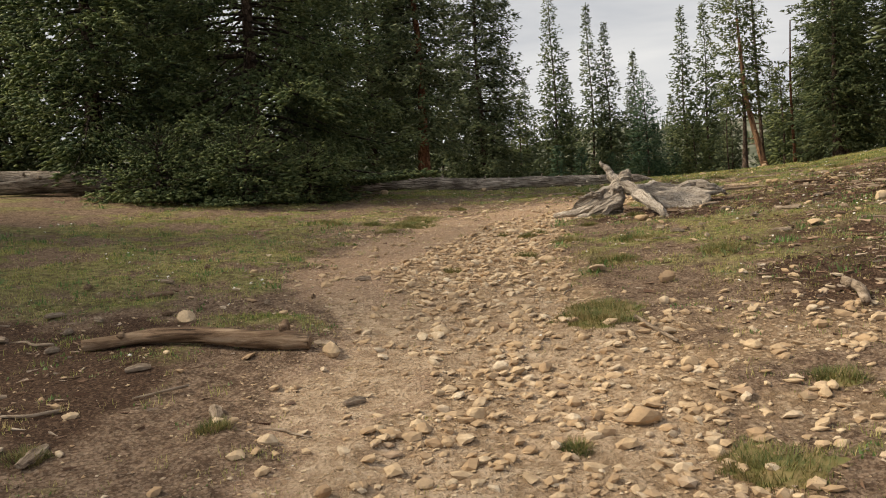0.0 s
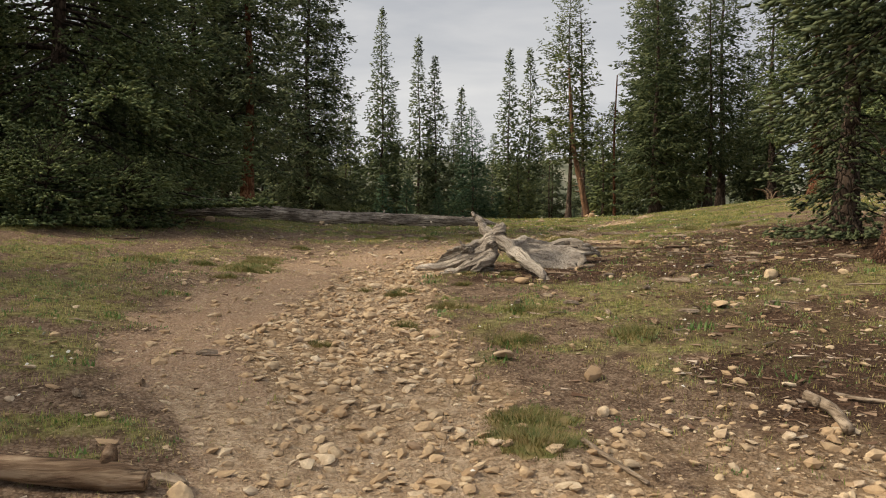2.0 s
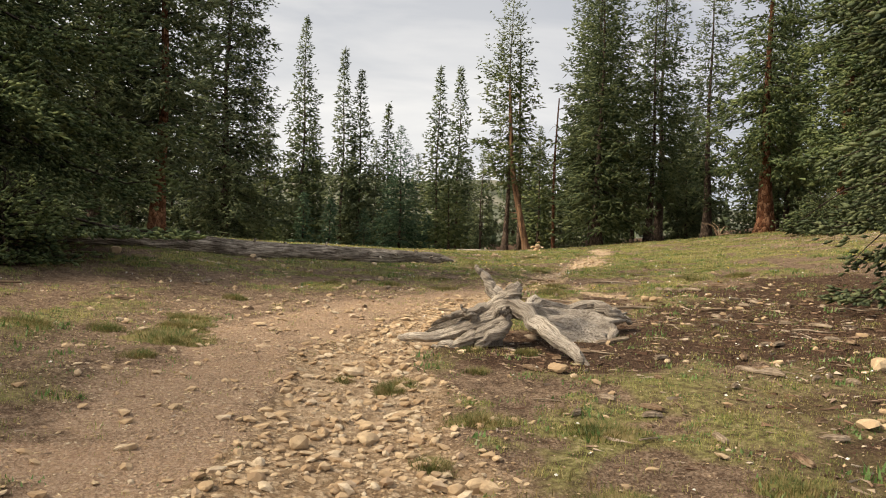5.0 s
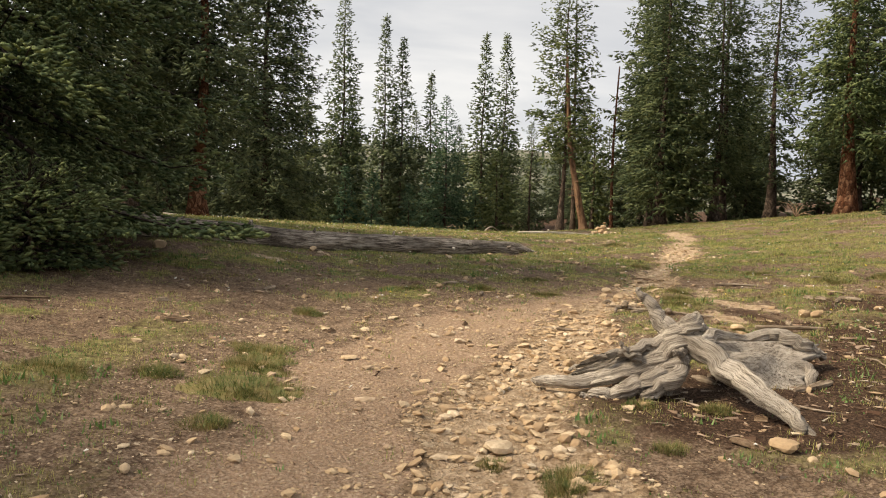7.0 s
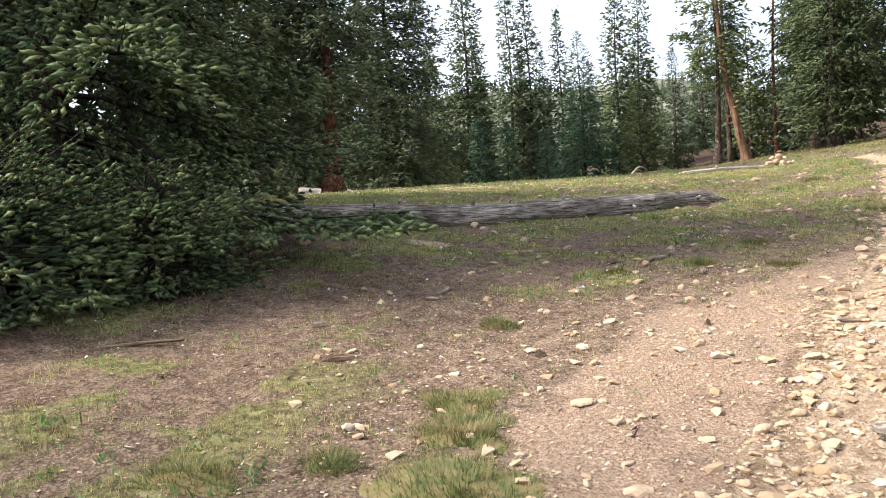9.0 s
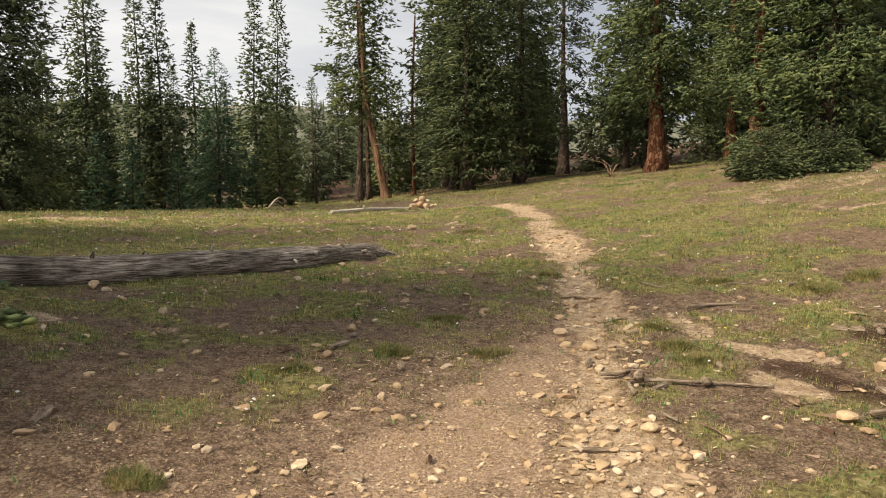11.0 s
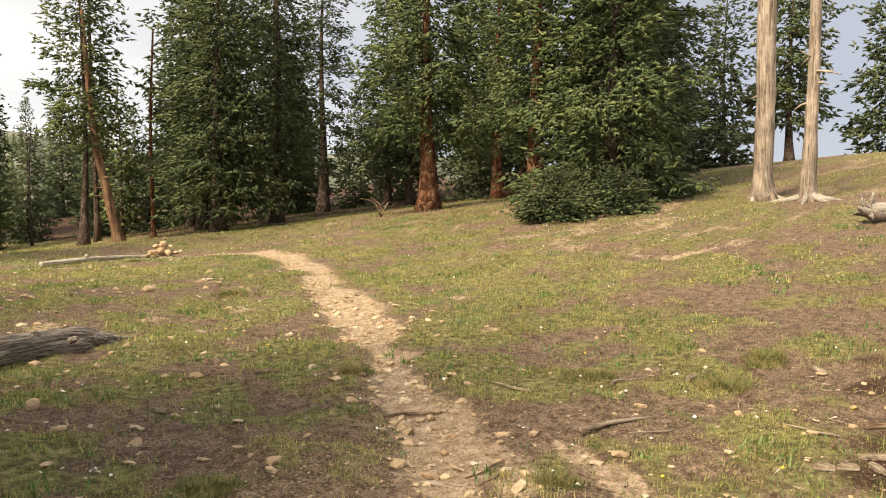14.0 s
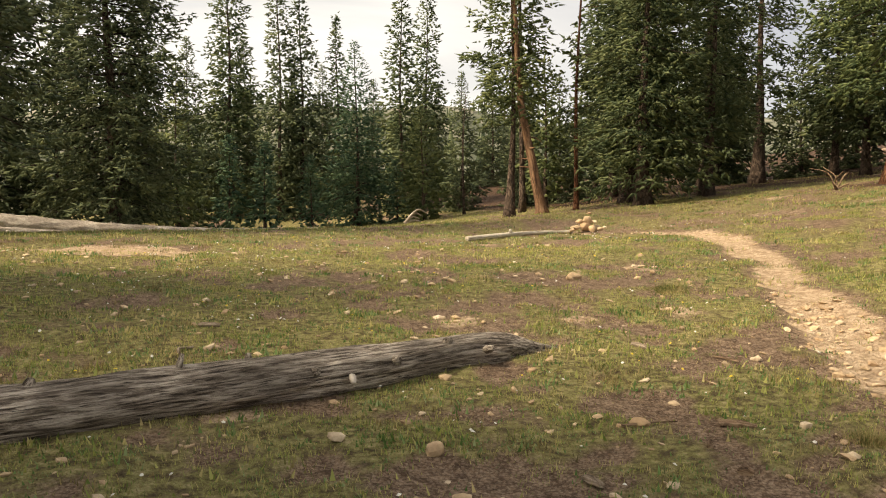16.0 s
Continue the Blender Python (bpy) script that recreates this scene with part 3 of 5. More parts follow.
M_BARK_BIG = bark_material("plated_red_brown_bark", (0.075, 0.038, 0.025), (0.17, 0.085, 0.055), (0.31, 0.195, 0.145), 27, 0.62, 1.0)
M_TWIG = bark_material("thin_branch_bark", (0.03, 0.022, 0.017), (0.06, 0.045, 0.035), (0.11, 0.085, 0.068), 30, 0.4, 0.4)
M_ORANGE = wood_material("orange_bare_trunk", (0.06, 0.034, 0.022), (0.21, 0.112, 0.062), (0.35, 0.22, 0.135), 12, 2)
M_SNAG = wood_material("tan_barkless_wood", (0.11, 0.085, 0.068), (0.36, 0.285, 0.22), (0.52, 0.435, 0.36), 14, 2)
M_GREY = wood_material("silver_weathered_wood", (0.13, 0.105, 0.085), (0.44, 0.385, 0.33), (0.66, 0.60, 0.53), 75, 0, 0.8)
M_LOG = wood_material("grey_brown_log_wood", (0.026, 0.019, 0.014), (0.215, 0.175, 0.142), (0.60, 0.53, 0.455), 38, 0, 1.0)
M_STICK = wood_material("brown_rotten_wood", (0.07, 0.042, 0.026), (0.25, 0.165, 0.105), (0.46, 0.345, 0.24), 18, 0, 1.0, False)
M_CHIP = wood_material("bleached_chip_wood", (0.12, 0.088, 0.062), (0.30, 0.232, 0.172), (0.50, 0.41, 0.32), 30, 0, 0.6, False)
M_PALE = wood_material("pale_broken_wood", (0.30, 0.20, 0.13), (0.55, 0.42, 0.31), (0.72, 0.60, 0.48), 12, 2)
M_POLE = wood_material("bleached_pole_wood", (0.26, 0.22, 0.17), (0.52, 0.46, 0.38), (0.68, 0.62, 0.53), 18, 0, 0.7)
M_PETAL = plain_material("white_petals", (0.80, 0.79, 0.74))
M_YELLOW = plain_material("yellow_petals", (0.75, 0.55, 0.05))


# ---- ground ----
def spaced(fine_lo, fine_hi, fine, far_lo, far_hi, grow=1.13):
    mid = np.arange(fine_lo, fine_hi + 1e-6, fine)
    up, down = [mid[-1]], [mid[0]]
    d = fine
    while up[-1] < far_hi:
        d *= grow
        up.append(up[-1] + d)
    d = fine
    while down[-1] > far_lo:
        d *= grow
        down.append(down[-1] - d)
    return np.r_[down[:0:-1], mid, up[1:]]


def build_ground():
    xs = spaced(-3.2, 4.8, 0.07, -2500, 2500, 1.11)
    ys = spaced(2.4, 17.0, 0.07, -1500, 3000, 1.085)
    X, Y = np.meshgrid(xs, ys)
    Z = ground_z(X, Y)
    nx, ny = len(xs), len(ys)
    i, j = np.meshgrid(np.arange(ny - 1), np.arange(nx - 1), indexing="ij")
    a = i * nx + j
    quads = np.stack([a, a + 1, a + nx + 1, a + nx], -1).reshape(-1, 4)
    me = mesh_of("ground", np.stack([X, Y, Z], -1).reshape(-1, 3), quads, True)
    st, tr, sa, du, gr = cover(X, Y)
    far = step(60, 140, np.hypot(X, Y - 20))
    for key, val in (("stony", st), ("tread", tr), ("sand", sa), ("duff", du), ("green", gr), ("far", far)):
        at = me.attributes.new(key, 'FLOAT', 'POINT')
        at.data.foreach_set("value", np.ascontiguousarray(np.broadcast_to(val, X.shape), np.float32).ravel())
    ob = mesh_part("ground", me, M_GROUND)
    return tagged(ob, "brown mountain meadow ground with a worn stony trail", "ground", kind="structure")


build_ground()


# ---- trees ----
def unit(v):
    return v / (np.linalg.norm(v, axis=-1, keepdims=True) + 1e-9)


def shoots(P, D, blades, reach, wide, length, radius, gen, scale):
    """Triangles of needled shoots: at each place P a slim spindle along D, with thin needle blades fanned round it."""
    n = len(P)
    U = unit(np.cross(D, unit(gen.normal(size=(n, 3)))))
    V = np.cross(D, U)
    ln = (length * scale * gen.uniform(0.7, 1.3, n))[:, None]
    br = (radius * scale * gen.uniform(0.75, 1.25, n))[:, None]
    turn = gen.random(n) * 2 * np.pi
    ring = [P + D * ln * (0.5 if blades else 0.0) + (U * np.cos(turn + k * 2.094)[:, None] + V * np.sin(turn + k * 2.094)[:, None]) * br for k in range(3)]
    shut = 1 if blades else 0
    verts = np.stack([*ring, P + D * ln] + [P - D * ln * 0.15] * shut, 1).reshape(-1, 3)
    face = np.array([[0, 1, 3], [1, 2, 3], [2, 0, 3], [1, 0, 4], [2, 1, 4], [0, 2, 4]][:3 + 3 * shut])
    tris = (face[None] + (np.arange(n) * (4 + shut))[:, None, None]).reshape(-1, 3)
    if blades:
        phi = (np.arange(blades)[None, :] / blades + gen.random((n, 1)) + gen.random((n, blades)) * 0.5 / blades) * 2 * np.pi
        al = np.radians(gen.uniform(28, 58, (n, blades)))
        way = D[:, None] * np.cos(al)[..., None] + (U[:, None] * np.cos(phi)[..., None] + V[:, None] * np.sin(phi)[..., None]) * np.sin(al)[..., None]
        root = P[:, None] + D[:, None] * (gen.random((n, blades)) * 0.8 * ln)[..., None]
        tip = root + way * (reach * scale[:, None] * gen.uniform(0.8, 1.3, (n, blades)))[..., None]
        side = unit(np.cross(way, unit(gen.normal(size=(n, blades, 3))))) * (wide * 0.5)
        bl = np.stack([root - side, root + side, tip], 2).reshape(-1, 3)
        tris = np.r_[tris, np.arange(len(bl)).reshape(-1, 3) + len(verts)]
        verts = np.r_[verts, bl]
    return verts, tris


DETAIL = {  # twig spacing, shoot spacing, blades, blade reach, blade width, whorl spacing, shoot length, shoot radius
    "near": (0.100, 0.066, 4, 0.026, 0.008, 0.29, 0.095, 0.0200),
    "half": (0.135, 0.082, 1, 0.045, 0.018, 0.29, 0.135, 0.0250),
    "mid": (0.190, 0.108, 0, 0.0, 0.0, 0.335, 0.190, 0.0370),
    "far": (0.250, 0.145, 0, 0.0, 0.0, 0.36, 0.240, 0.0600),
}


def conifer(name, x, y, H, R, crown=0.4, detail="mid", tint="mid", trunk_r=0.16, bark=None, seed=1, top_thin=0.85, lean=(0, 0), sparse=1.0, label="", group="spruces and firs",
            droop=0.35, upper_detail=None, upper_from=99.0, ragged=0.25, dead=0):
    """A spruce or fir: tapered trunk, whorls of drooping limbs with upturned tips, flat sprays of needled shoots."""
    gen = np.random.default_rng(seed)
    bark = bark or M_BARK
    tree = thing(name, x, y, None, label, "tree", group)
    hs = np.linspace(-0.15, H, 26)
    tx = lean[0] * (hs.clip(0) / H) ** 1.2 * H + 0.05 * np.sin(hs * 0.8 + seed)
    ty = lean[1] * (hs.clip(0) / H) ** 1.2 * H + 0.05 * np.cos(hs * 0.7 + seed)
    tx, ty = tx - tx[0], ty - ty[0]
    rad = trunk_r * (0.35 * (1 - hs.clip(0) / H) ** 0.9 + 0.65 * np.exp(-hs.clip(0) / (0.22 * H)) * (1 - hs.clip(0) / H)) + 0.008 + trunk_r * 0.45 * np.exp(-hs.clip(0) / 0.22)
    mesh_part("trunk", tube_mesh("trunk", np.stack([tx, ty, hs], -1), rad, sides=12, knots=0.10, seed=seed), bark, tree)
    LV, LQ, lo = [], [], 0
    SP, SD, SK = [], [], []
    h = crown
    s = np.linspace(0, 1, 6)
    while h < H * 0.99:
        rel = (h - crown) / (H - crown)
        kind = upper_detail if (upper_detail and h > upper_from) else detail
        tw_s, sh_s, cnt, rc, wd, wh, ln, sr = DETAIL[kind]
        wh = min(wh, H / 11) * (1.0 - 0.45 * rel)
        prof = min(1.0, 0.70 + rel * 2.4) * max(0.0, 1 - rel) ** top_thin
        tier = gen.uniform(1 - ragged, 1 + ragged * 0.4)
        turn0 = gen.random() * 2 * np.pi
        nb = int(gen.integers(5, 8))
        inner = 0 if kind == "near" else 3
        for b in range(nb + inner):
            if gen.random() > sparse:
                continue
            azim = turn0 + b * 2 * np.pi / nb + gen.normal() * 0.25
            L = R * prof * (tier * gen.uniform(0.72, 1.12) if b < nb else gen.uniform(0.28, 0.55)) + 0.04
            out = np.array([np.cos(azim), np.sin(azim), 0.0])
            hh = h + gen.uniform(-0.5, 0.5) * wh * (0.6 if b < nb else 1.0)
            bx, by = np.interp(hh, hs, tx), np.interp(hh, hs, ty)
            a_up = gen.uniform(-0.15, 0.10) + 0.95 * rel ** 1.6
            b_dn = droop * 1.35 * (1 - rel) * gen.uniform(0.7, 1.3)
            crook = np.cross(out, (0, 0, 1)) * gen.uniform(-0.18, 0.18)
            line = np.array([bx, by, hh]) + out * (L * s)[:, None] + crook * (L * s ** 2)[:, None]
            line[:, 2] += L * (a_up * s - b_dn * s ** 1.5 + 0.55 * b_dn * s ** 4)
            line[:, 2] = np.maximum(line[:, 2], 0.06 + 0.05 * gen.random())
            v, q, _ = tube(line, np.linspace(max(0.006, 0.016 * L ** 0.8), 0.003, 6), sides=3, close=False)
            if detail in ("near", "half") and hh < 3.4 and b < nb:
                mesh_part("branch", mesh_of("branch", v, q, True), M_TWIG, tree)
            elif L > 1.5:
                LV.append(v)
                LQ.append(q + lo)
                lo += len(v)
            hang, loose = (0.32, 0.15) if kind in ("near", "half") else (0.60, 0.26)
            nt_ = max(2, int(L / tw_s * 2))
            ss = np.sort(gen.uniform(0.04 if L < 1.6 else 0.12, 1.0, nt_) ** 0.85)
            px = np.stack([np.interp(ss, s, line[:, c]) for c in range(3)], -1)
            fw = unit(np.gradient(line, axis=0))
            fwd = np.stack([np.interp(ss, s, fw[:, c]) for c in range(3)], -1)
            flip = np.where(np.arange(nt_) % 2 == 0, -1.0, 1.0)[:, None]
            sd = flip * unit(np.cross(fwd, (0, 0, 1)))
            tdir = unit(fwd * gen.uniform(0.6, 1.1, (nt_, 1)) + sd * gen.uniform(0.5, 1.0, (nt_, 1)) + np.array([0, 0, 1]) * gen.uniform(-hang, 0.12, (nt_, 1)))
            tl = (0.46 * L * (1 - ss) + 0.13 + 0.06 * L) * gen.uniform(0.6, 1.1, nt_)
            m_ = np.maximum(1, (tl / sh_s).astype(int))
            idx = np.r_[np.repeat(np.arange(nt_), m_), [nt_ - 1]]
            f = np.r_[gen.random(len(idx) - 1) ** 0.8, [0.1]]
            P = px[idx] + tdir[idx] * (tl[idx] * f)[:, None]
            P[:, 2] -= 0.25 * tl[idx] * f ** 2
            P += gen.normal(size=P.shape) * sh_s * np.array([0.25, 0.25, 0.45])
            P[:, 2] = np.maximum(P[:, 2], 0.03)
            fork = np.cross(tdir[idx], (0, 0, 1)) * (gen.integers(-1, 2, len(idx)) * 0.65)[:, None]
            D = unit(tdir[idx] + fork + gen.normal(size=P.shape) * loose + np.array([0, 0, 1]) * gen.uniform(-hang * 0.8, 0.38, (len(idx), 1)))
            SP.append(P)
            SD.append(D)
            SK.append(np.full(len(P), 0 if kind == detail else 1))
        h += wh * gen.uniform(0.8, 1.2)
    # the leading shoot and its collar
    lead = np.linspace(0.955, 1.0, 7) * H
    SP.append(np.stack([np.interp(lead, hs, tx), np.interp(lead, hs, ty), lead], -1))
    SD.append(unit(gen.normal(size=(7, 3)) * 0.35 + np.array([0, 0, 1.0])))
    SK.append(np.full(7, 1 if upper_detail else 0))
    # bare dead twigs under the crown
    for k in range(dead):
        hh, azim, L = gen.uniform(0.25, 1.0) * (crown + 1.2), gen.random() * 6.28, gen.uniform(0.5, 1.3)
        out = np.array([np.cos(azim), np.sin(azim), 0.0])
        foot = np.array([np.interp(hh, hs, tx), np.interp(hh, hs, ty), hh])
        line = curve_pts([foot, foot + out * L * 0.5 + np.array([0, 0, 0.06]), foot + out * L + np.array([0, 0, -0.3 * L])], 6)
        mesh_part("dead_branch", tube_mesh("dead_branch", line, np.linspace(0.014, 0.003, 6), sides=5, seed=k), M_TWIG, tree)
    if LV:
        q = np.concatenate(LQ)
        tagged(mesh_part("limb_wood", mesh_of("limb_wood", np.concatenate(LV), q, True), M_TWIG, tree, "thin grey-brown limbs"), kind="stuff")
    P, D, K = np.concatenate(SP), np.concatenate(SD), np.concatenate(SK)
    V, Q, off = [], [], 0
    for kk, kind in ((0, detail), (1, upper_detail)):
        sel = K == kk
        if not sel.any():
            continue
        tw_s, sh_s, cnt, rc, wd, wh, ln, sr = DETAIL[kind]
        v, q = shoots(P[sel], D[sel], cnt, rc, wd, ln, sr, gen, 1.0 - 0.45 * (P[sel][:, 2] / H).clip(0, 1) ** 2)
        V.append(v)
        Q.append(q + off)
        off += len(v)
    mesh_part("crown", mesh_of("crown", np.concatenate(V), np.concatenate(Q), True), NEEDLES[tint], tree, "needled crown")
    return tree


def turned(tree, x, y, spin, size=1.0):
    return copy_thing(tree, Matrix.Translation((x, y, gz(x, y))) @ Matrix.Rotation(spin, 4, 'Z') @ Matrix.Diagonal((size, size, size, 1)))


DARK = "dense dark green spruce with branches sweeping the ground"
# the big spruce beside the trail and its neighbours
conifer("spruce_tree", -5.3, 14.9, 9.8, 3.45, 0.25, "near", "fresh", 0.24, seed=11, label=DARK, upper_detail="half", upper_from=5.2, droop=0.5, top_thin=0.6, sparse=0.85)
conifer("spruce_tree", -7.6, 13.6, 9.8, 2.4, 0.5, "half", "fresh", 0.2, seed=12, label=DARK, upper_detail="mid", upper_from=5.0, droop=0.45, sparse=0.85)
conifer("spruce_tree", -8.8, 18.5, 12, 2.6, 0.8, "mid", "dark", 0.24, seed=13, label=DARK, sparse=0.8)
conifer("spruce_tree", -11.5, 16.5, 15, 2.7, 0.6, "mid", "dark", 0.25, seed=14, label=DARK, sparse=0.8)
conifer("spruce_tree", -6.2, 20.0, 12, 2.2, 1.2, "mid", "dark", 0.22, seed=15, label="tall dark spruce behind the fallen log", sparse=0.8)
for bx, by, bh, br, bs in ((-4.5, 12.3, 0.95, 1.05, 58), (-3.75, 13.1, 0.8, 0.85, 59), (-5.7, 12.0, 0.9, 1.0, 60)):
    conifer("spruce_sapling", bx, by, bh, br, 0.04, "near", "fresh", 0.04, seed=bs, label="low spruce boughs at the foot of the big spruce", group="fir saplings", top_thin=0.4, droop=0.3)
# tall group past the fallen log
TALL = "tall full dark green spruce at the meadow edge"
conifer("spruce_tree", -5.9, 28.4, 16, 2.1, 1.6, "mid", "dark", 0.24, seed=16, label=TALL, top_thin=0.55, sparse=0.9)
conifer("spruce_tree", -4.2, 28.2, 15.5, 2.0, 1.9, "mid", "dark", 0.26, M_BARK_RED, seed=17, label="tall dark spruce with a reddish trunk at the meadow edge", top_thin=0.55, sparse=0.85)
conifer("spruce_tree", -6.9, 41.0, 17.5, 2.6, 0.4, "mid", "dark", 0.26, seed=20, label=TALL, top_thin=0.5)
conifer("spruce_tree", -3.1, 39.2, 17.5, 2.8, 0.4, "mid", "dark", 0.26, seed=18, label=TALL, top_thin=0.5)
conifer("spruce_tree", -8.2, 31.0, 16, 2.2, 1.0, "far", "dark", 0.24, seed=19, label=TALL)
# slender trees beyond the meadow
SLIM = "slender green spruce with a pointed top beyond the meadow"
conifer("spruce_tree", 0.45, 52.4, 13.7, 2.3, 0.6, "far", "mid", 0.20, seed=21, droop=0.5, label=SLIM, top_thin=1.0)
conifer("spruce_tree", 2.45, 50.0, 11.6, 1.5, 0.6, "far", "dark", 0.16, seed=22, label=SLIM, top_thin=0.95)
conifer("spruce_tree", 3.35, 50.2, 10.4, 1.65, 0.6, "far", "dark", 0.16, seed=23, label=SLIM, top_thin=0.95)
conifer("spruce_tree", 4.85, 50.0, 8.5, 1.2, 0.5, "far", "mid", 0.14, seed=24, label=SLIM, top_thin=1.0)
conifer("fir_tree", 4.6, 42.9, 6.4, 1.9, 0.2, "mid", "blue", 0.12, seed=25, label="full blue-green young fir beyond the meadow", top_thin=0.85)
conifer("spruce_tree", 7.25, 47.7, 10.1, 1.45, 0.5, "far", "mid", 0.15, seed=26, label="slender open-crowned spruce beyond the meadow", top_thin=0.9)
conifer("spruce_tree", 8.75, 49.4, 10.3, 1.55, 0.5, "far", "mid", 0.15, seed=27, label="slender open-crowned spruce beyond the meadow", top_thin=0.9)
conifer("spruce_tree", -1.5, 44.4, 6.0, 1.5, 0.3, "far", "pine", 0.12, seed=28, label="low ragged spruce beyond the meadow", sparse=0.8)
fir_small = conifer("fir_sapling", 1.4, 42.3, 3.0, 0.75, 0.1, "far", "blue", 0.06, seed=29, label="small green fir sapling at the meadow edge", group="fir saplings")
turned(fir_small, 2.8, 40.4, 1.1, 0.8)
turned(fir_small, 5.9, 42.0, 2.3, 0.7)
turned(fir_small, 0.2, 43.5, 4.0, 1.1)
backs = conifer("spruce_tree", 1.2, 58, 8.5, 2.0, 0.2, "far", "dark", 0.15, seed=30, label="dark spruce of the wood beyond the meadow, some copies unseen and added for shade", group="wood beyond the meadow")
# the three with y under 8 are unseen, added left to shade the near trail
for bx, by, sp, sz in ((-3.5, 52, 1, 1.0), (-6, 48, 2, 1.1), (-9, 46, 3, 1.2), (-1.5, 57, 4, 1.0), (3.6, 56, 5, 0.8), (6.3, 55, 0.5, 0.55), (10.4, 54, 1.5, 0.6), (-12, 42, 2.5, 1.3),
                       (-13, 30, 3.5, 1.4), (-15, 22, 0.2, 1.5), (-11, 25, 5.5, 1.3), (-9.5, 4.6, 1.9, 1.35), (-10.5, 7.6, 2.9, 1.4), (-8.5, 1.2, 0.9, 1.3), (-5, 60, 0.3, 1.1), (5.6, 62, 1.3, 0.9), (8.2, 60, 2.2, 0.75),
                       (11.5, 62, 3.1, 0.8), (13.5, 55, 4.4, 0.8), (12.0, 46.0, 5.1, 0.5), (34.5, 24.5, 4.1, 1.15), (29.5, 28.6, 2.2, 0.95), (10.6, 42.0, 3.9, 0.6), (8.9, 44.5, 0.1, 0.62), (16, 58, 0.7, 0.9)):
    turned(backs, bx, by, sp, sz)

# pine group with the leaning orange trunk
conifer("pine_tree", 7.2, 33.75, 9.2, 1.5, 2.6, "mid", "pine", 0.13, seed=31, label="ragged pine behind the leaning bare trunk", sparse=0.9, top_thin=0.4, droop=0.0)
conifer("pine_tree", 9.6, 37.5, 4.6, 0.9, 0.6, "far", "pine", 0.1, seed=32, label="small round pine beyond the meadow", top_thin=0.5, droop=0.0)
conifer("pine_tree", 6.6, 41.0, 3.6, 1.0, 0.3, "far", "pine", 0.1, seed=33, label="low shrubby pine beyond the meadow", top_thin=0.5, droop=0.0)

# dense stand where the trail goes
STAND = "tall green spruce in the dense stand beside the meadow"
conifer("spruce_tree", 10.0, 31.8, 11.2, 2.0, 0.9, "mid", "mid", 0.2, seed=41, label=STAND, top_thin=0.5)
conifer("spruce_tree", 10.8, 34.2, 12.0, 2.0, 1.4, "mid", "mid", 0.24, seed=42, label=STAND, top_thin=0.5, sparse=0.85)
conifer("spruce_tree", 12.4, 32.9, 9.6, 1.4, 1.9, "mid", "mid", 0.17, M_BARK, seed=43, label="green spruce with a bare lower trunk beside the meadow", top_thin=0.7)
conifer("spruce_tree", 14.2, 36.0, 13, 1.8, 1.6, "mid", "mid", 0.22, seed=44, label=STAND, top_thin=0.5, sparse=0.7)
conifer("spruce_tree", 17.4, 38.0, 13, 1.6, 1.8, "mid", "mid", 0.24, seed=45, label=STAND, top_thin=0.5, sparse=0.7)
conifer("spruce_tree", 14.25, 28.3, 13.5, 2.3, 2.3, "mid", "fresh", 0.29, M_BARK_RED, seed=46, label="large spruce with a thick red-brown trunk", top_thin=0.6, droop=0.55, sparse=0.72)
conifer("spruce_tree", 19.8, 31.2, 13, 2.2, 1.7, "mid", "fresh", 0.22, M_BARK_RED, seed=47, label=STAND, top_thin=0.5, sparse=0.75)
conifer("spruce_tree", 14.3, 24.5, 13, 2.0, 2.2, "mid", "fresh", 0.24, M_BARK_RED, seed=48, label="spruce with a bare red-brown trunk", top_thin=0.5, sparse=0.75)
conifer("spruce_tree", 13.9, 22.1, 11.5, 2.6, 0.15, "mid", "fresh", 0.22, seed=49, label="bushy bright green spruce with low branches", top_thin=0.55, droop=0.5)
conifer("spruce_tree", 17.2, 24.2, 12.5, 2.4, 0.7, "mid", "dark", 0.24, seed=50, label="dark spruce behind the bushy one", top_thin=0.5)
wood = conifer("spruce_tree", 22, 40, 11, 1.8, 1.7, "far", "mid", 0.18, seed=51, label="spruce deep in the stand with a bare lower trunk", group="stand beside the meadow", top_thin=0.5)
for bx, by, sp, sz in ((12.6, 39, 1, 1.0), (15.5, 41.5, 2, 0.7), (20.0, 36.0, 3, 0.9), (23.5, 33.5, 4, 1.1), (25, 38, 5, 1.1), (19, 44, 0.6, 0.75), (27, 33, 1.6, 0.9), (22.0, 27.5, 2.7, 1.1),
                       (31.5, 27.0, 3.3, 1.05), (36.5, 22.0, 4.6, 0.9), (24.5, 29.8, 0.9, 1.0)):
    turned(wood, bx, by, sp, sz)
under = conifer("spruce_tree", 18.5, 42.0, 5.5, 1.7, 0.15, "far", "dark", 0.1, seed=52, label="low dark spruce filling the understorey of the stand", group="understorey of the stand", top_thin=0.6)
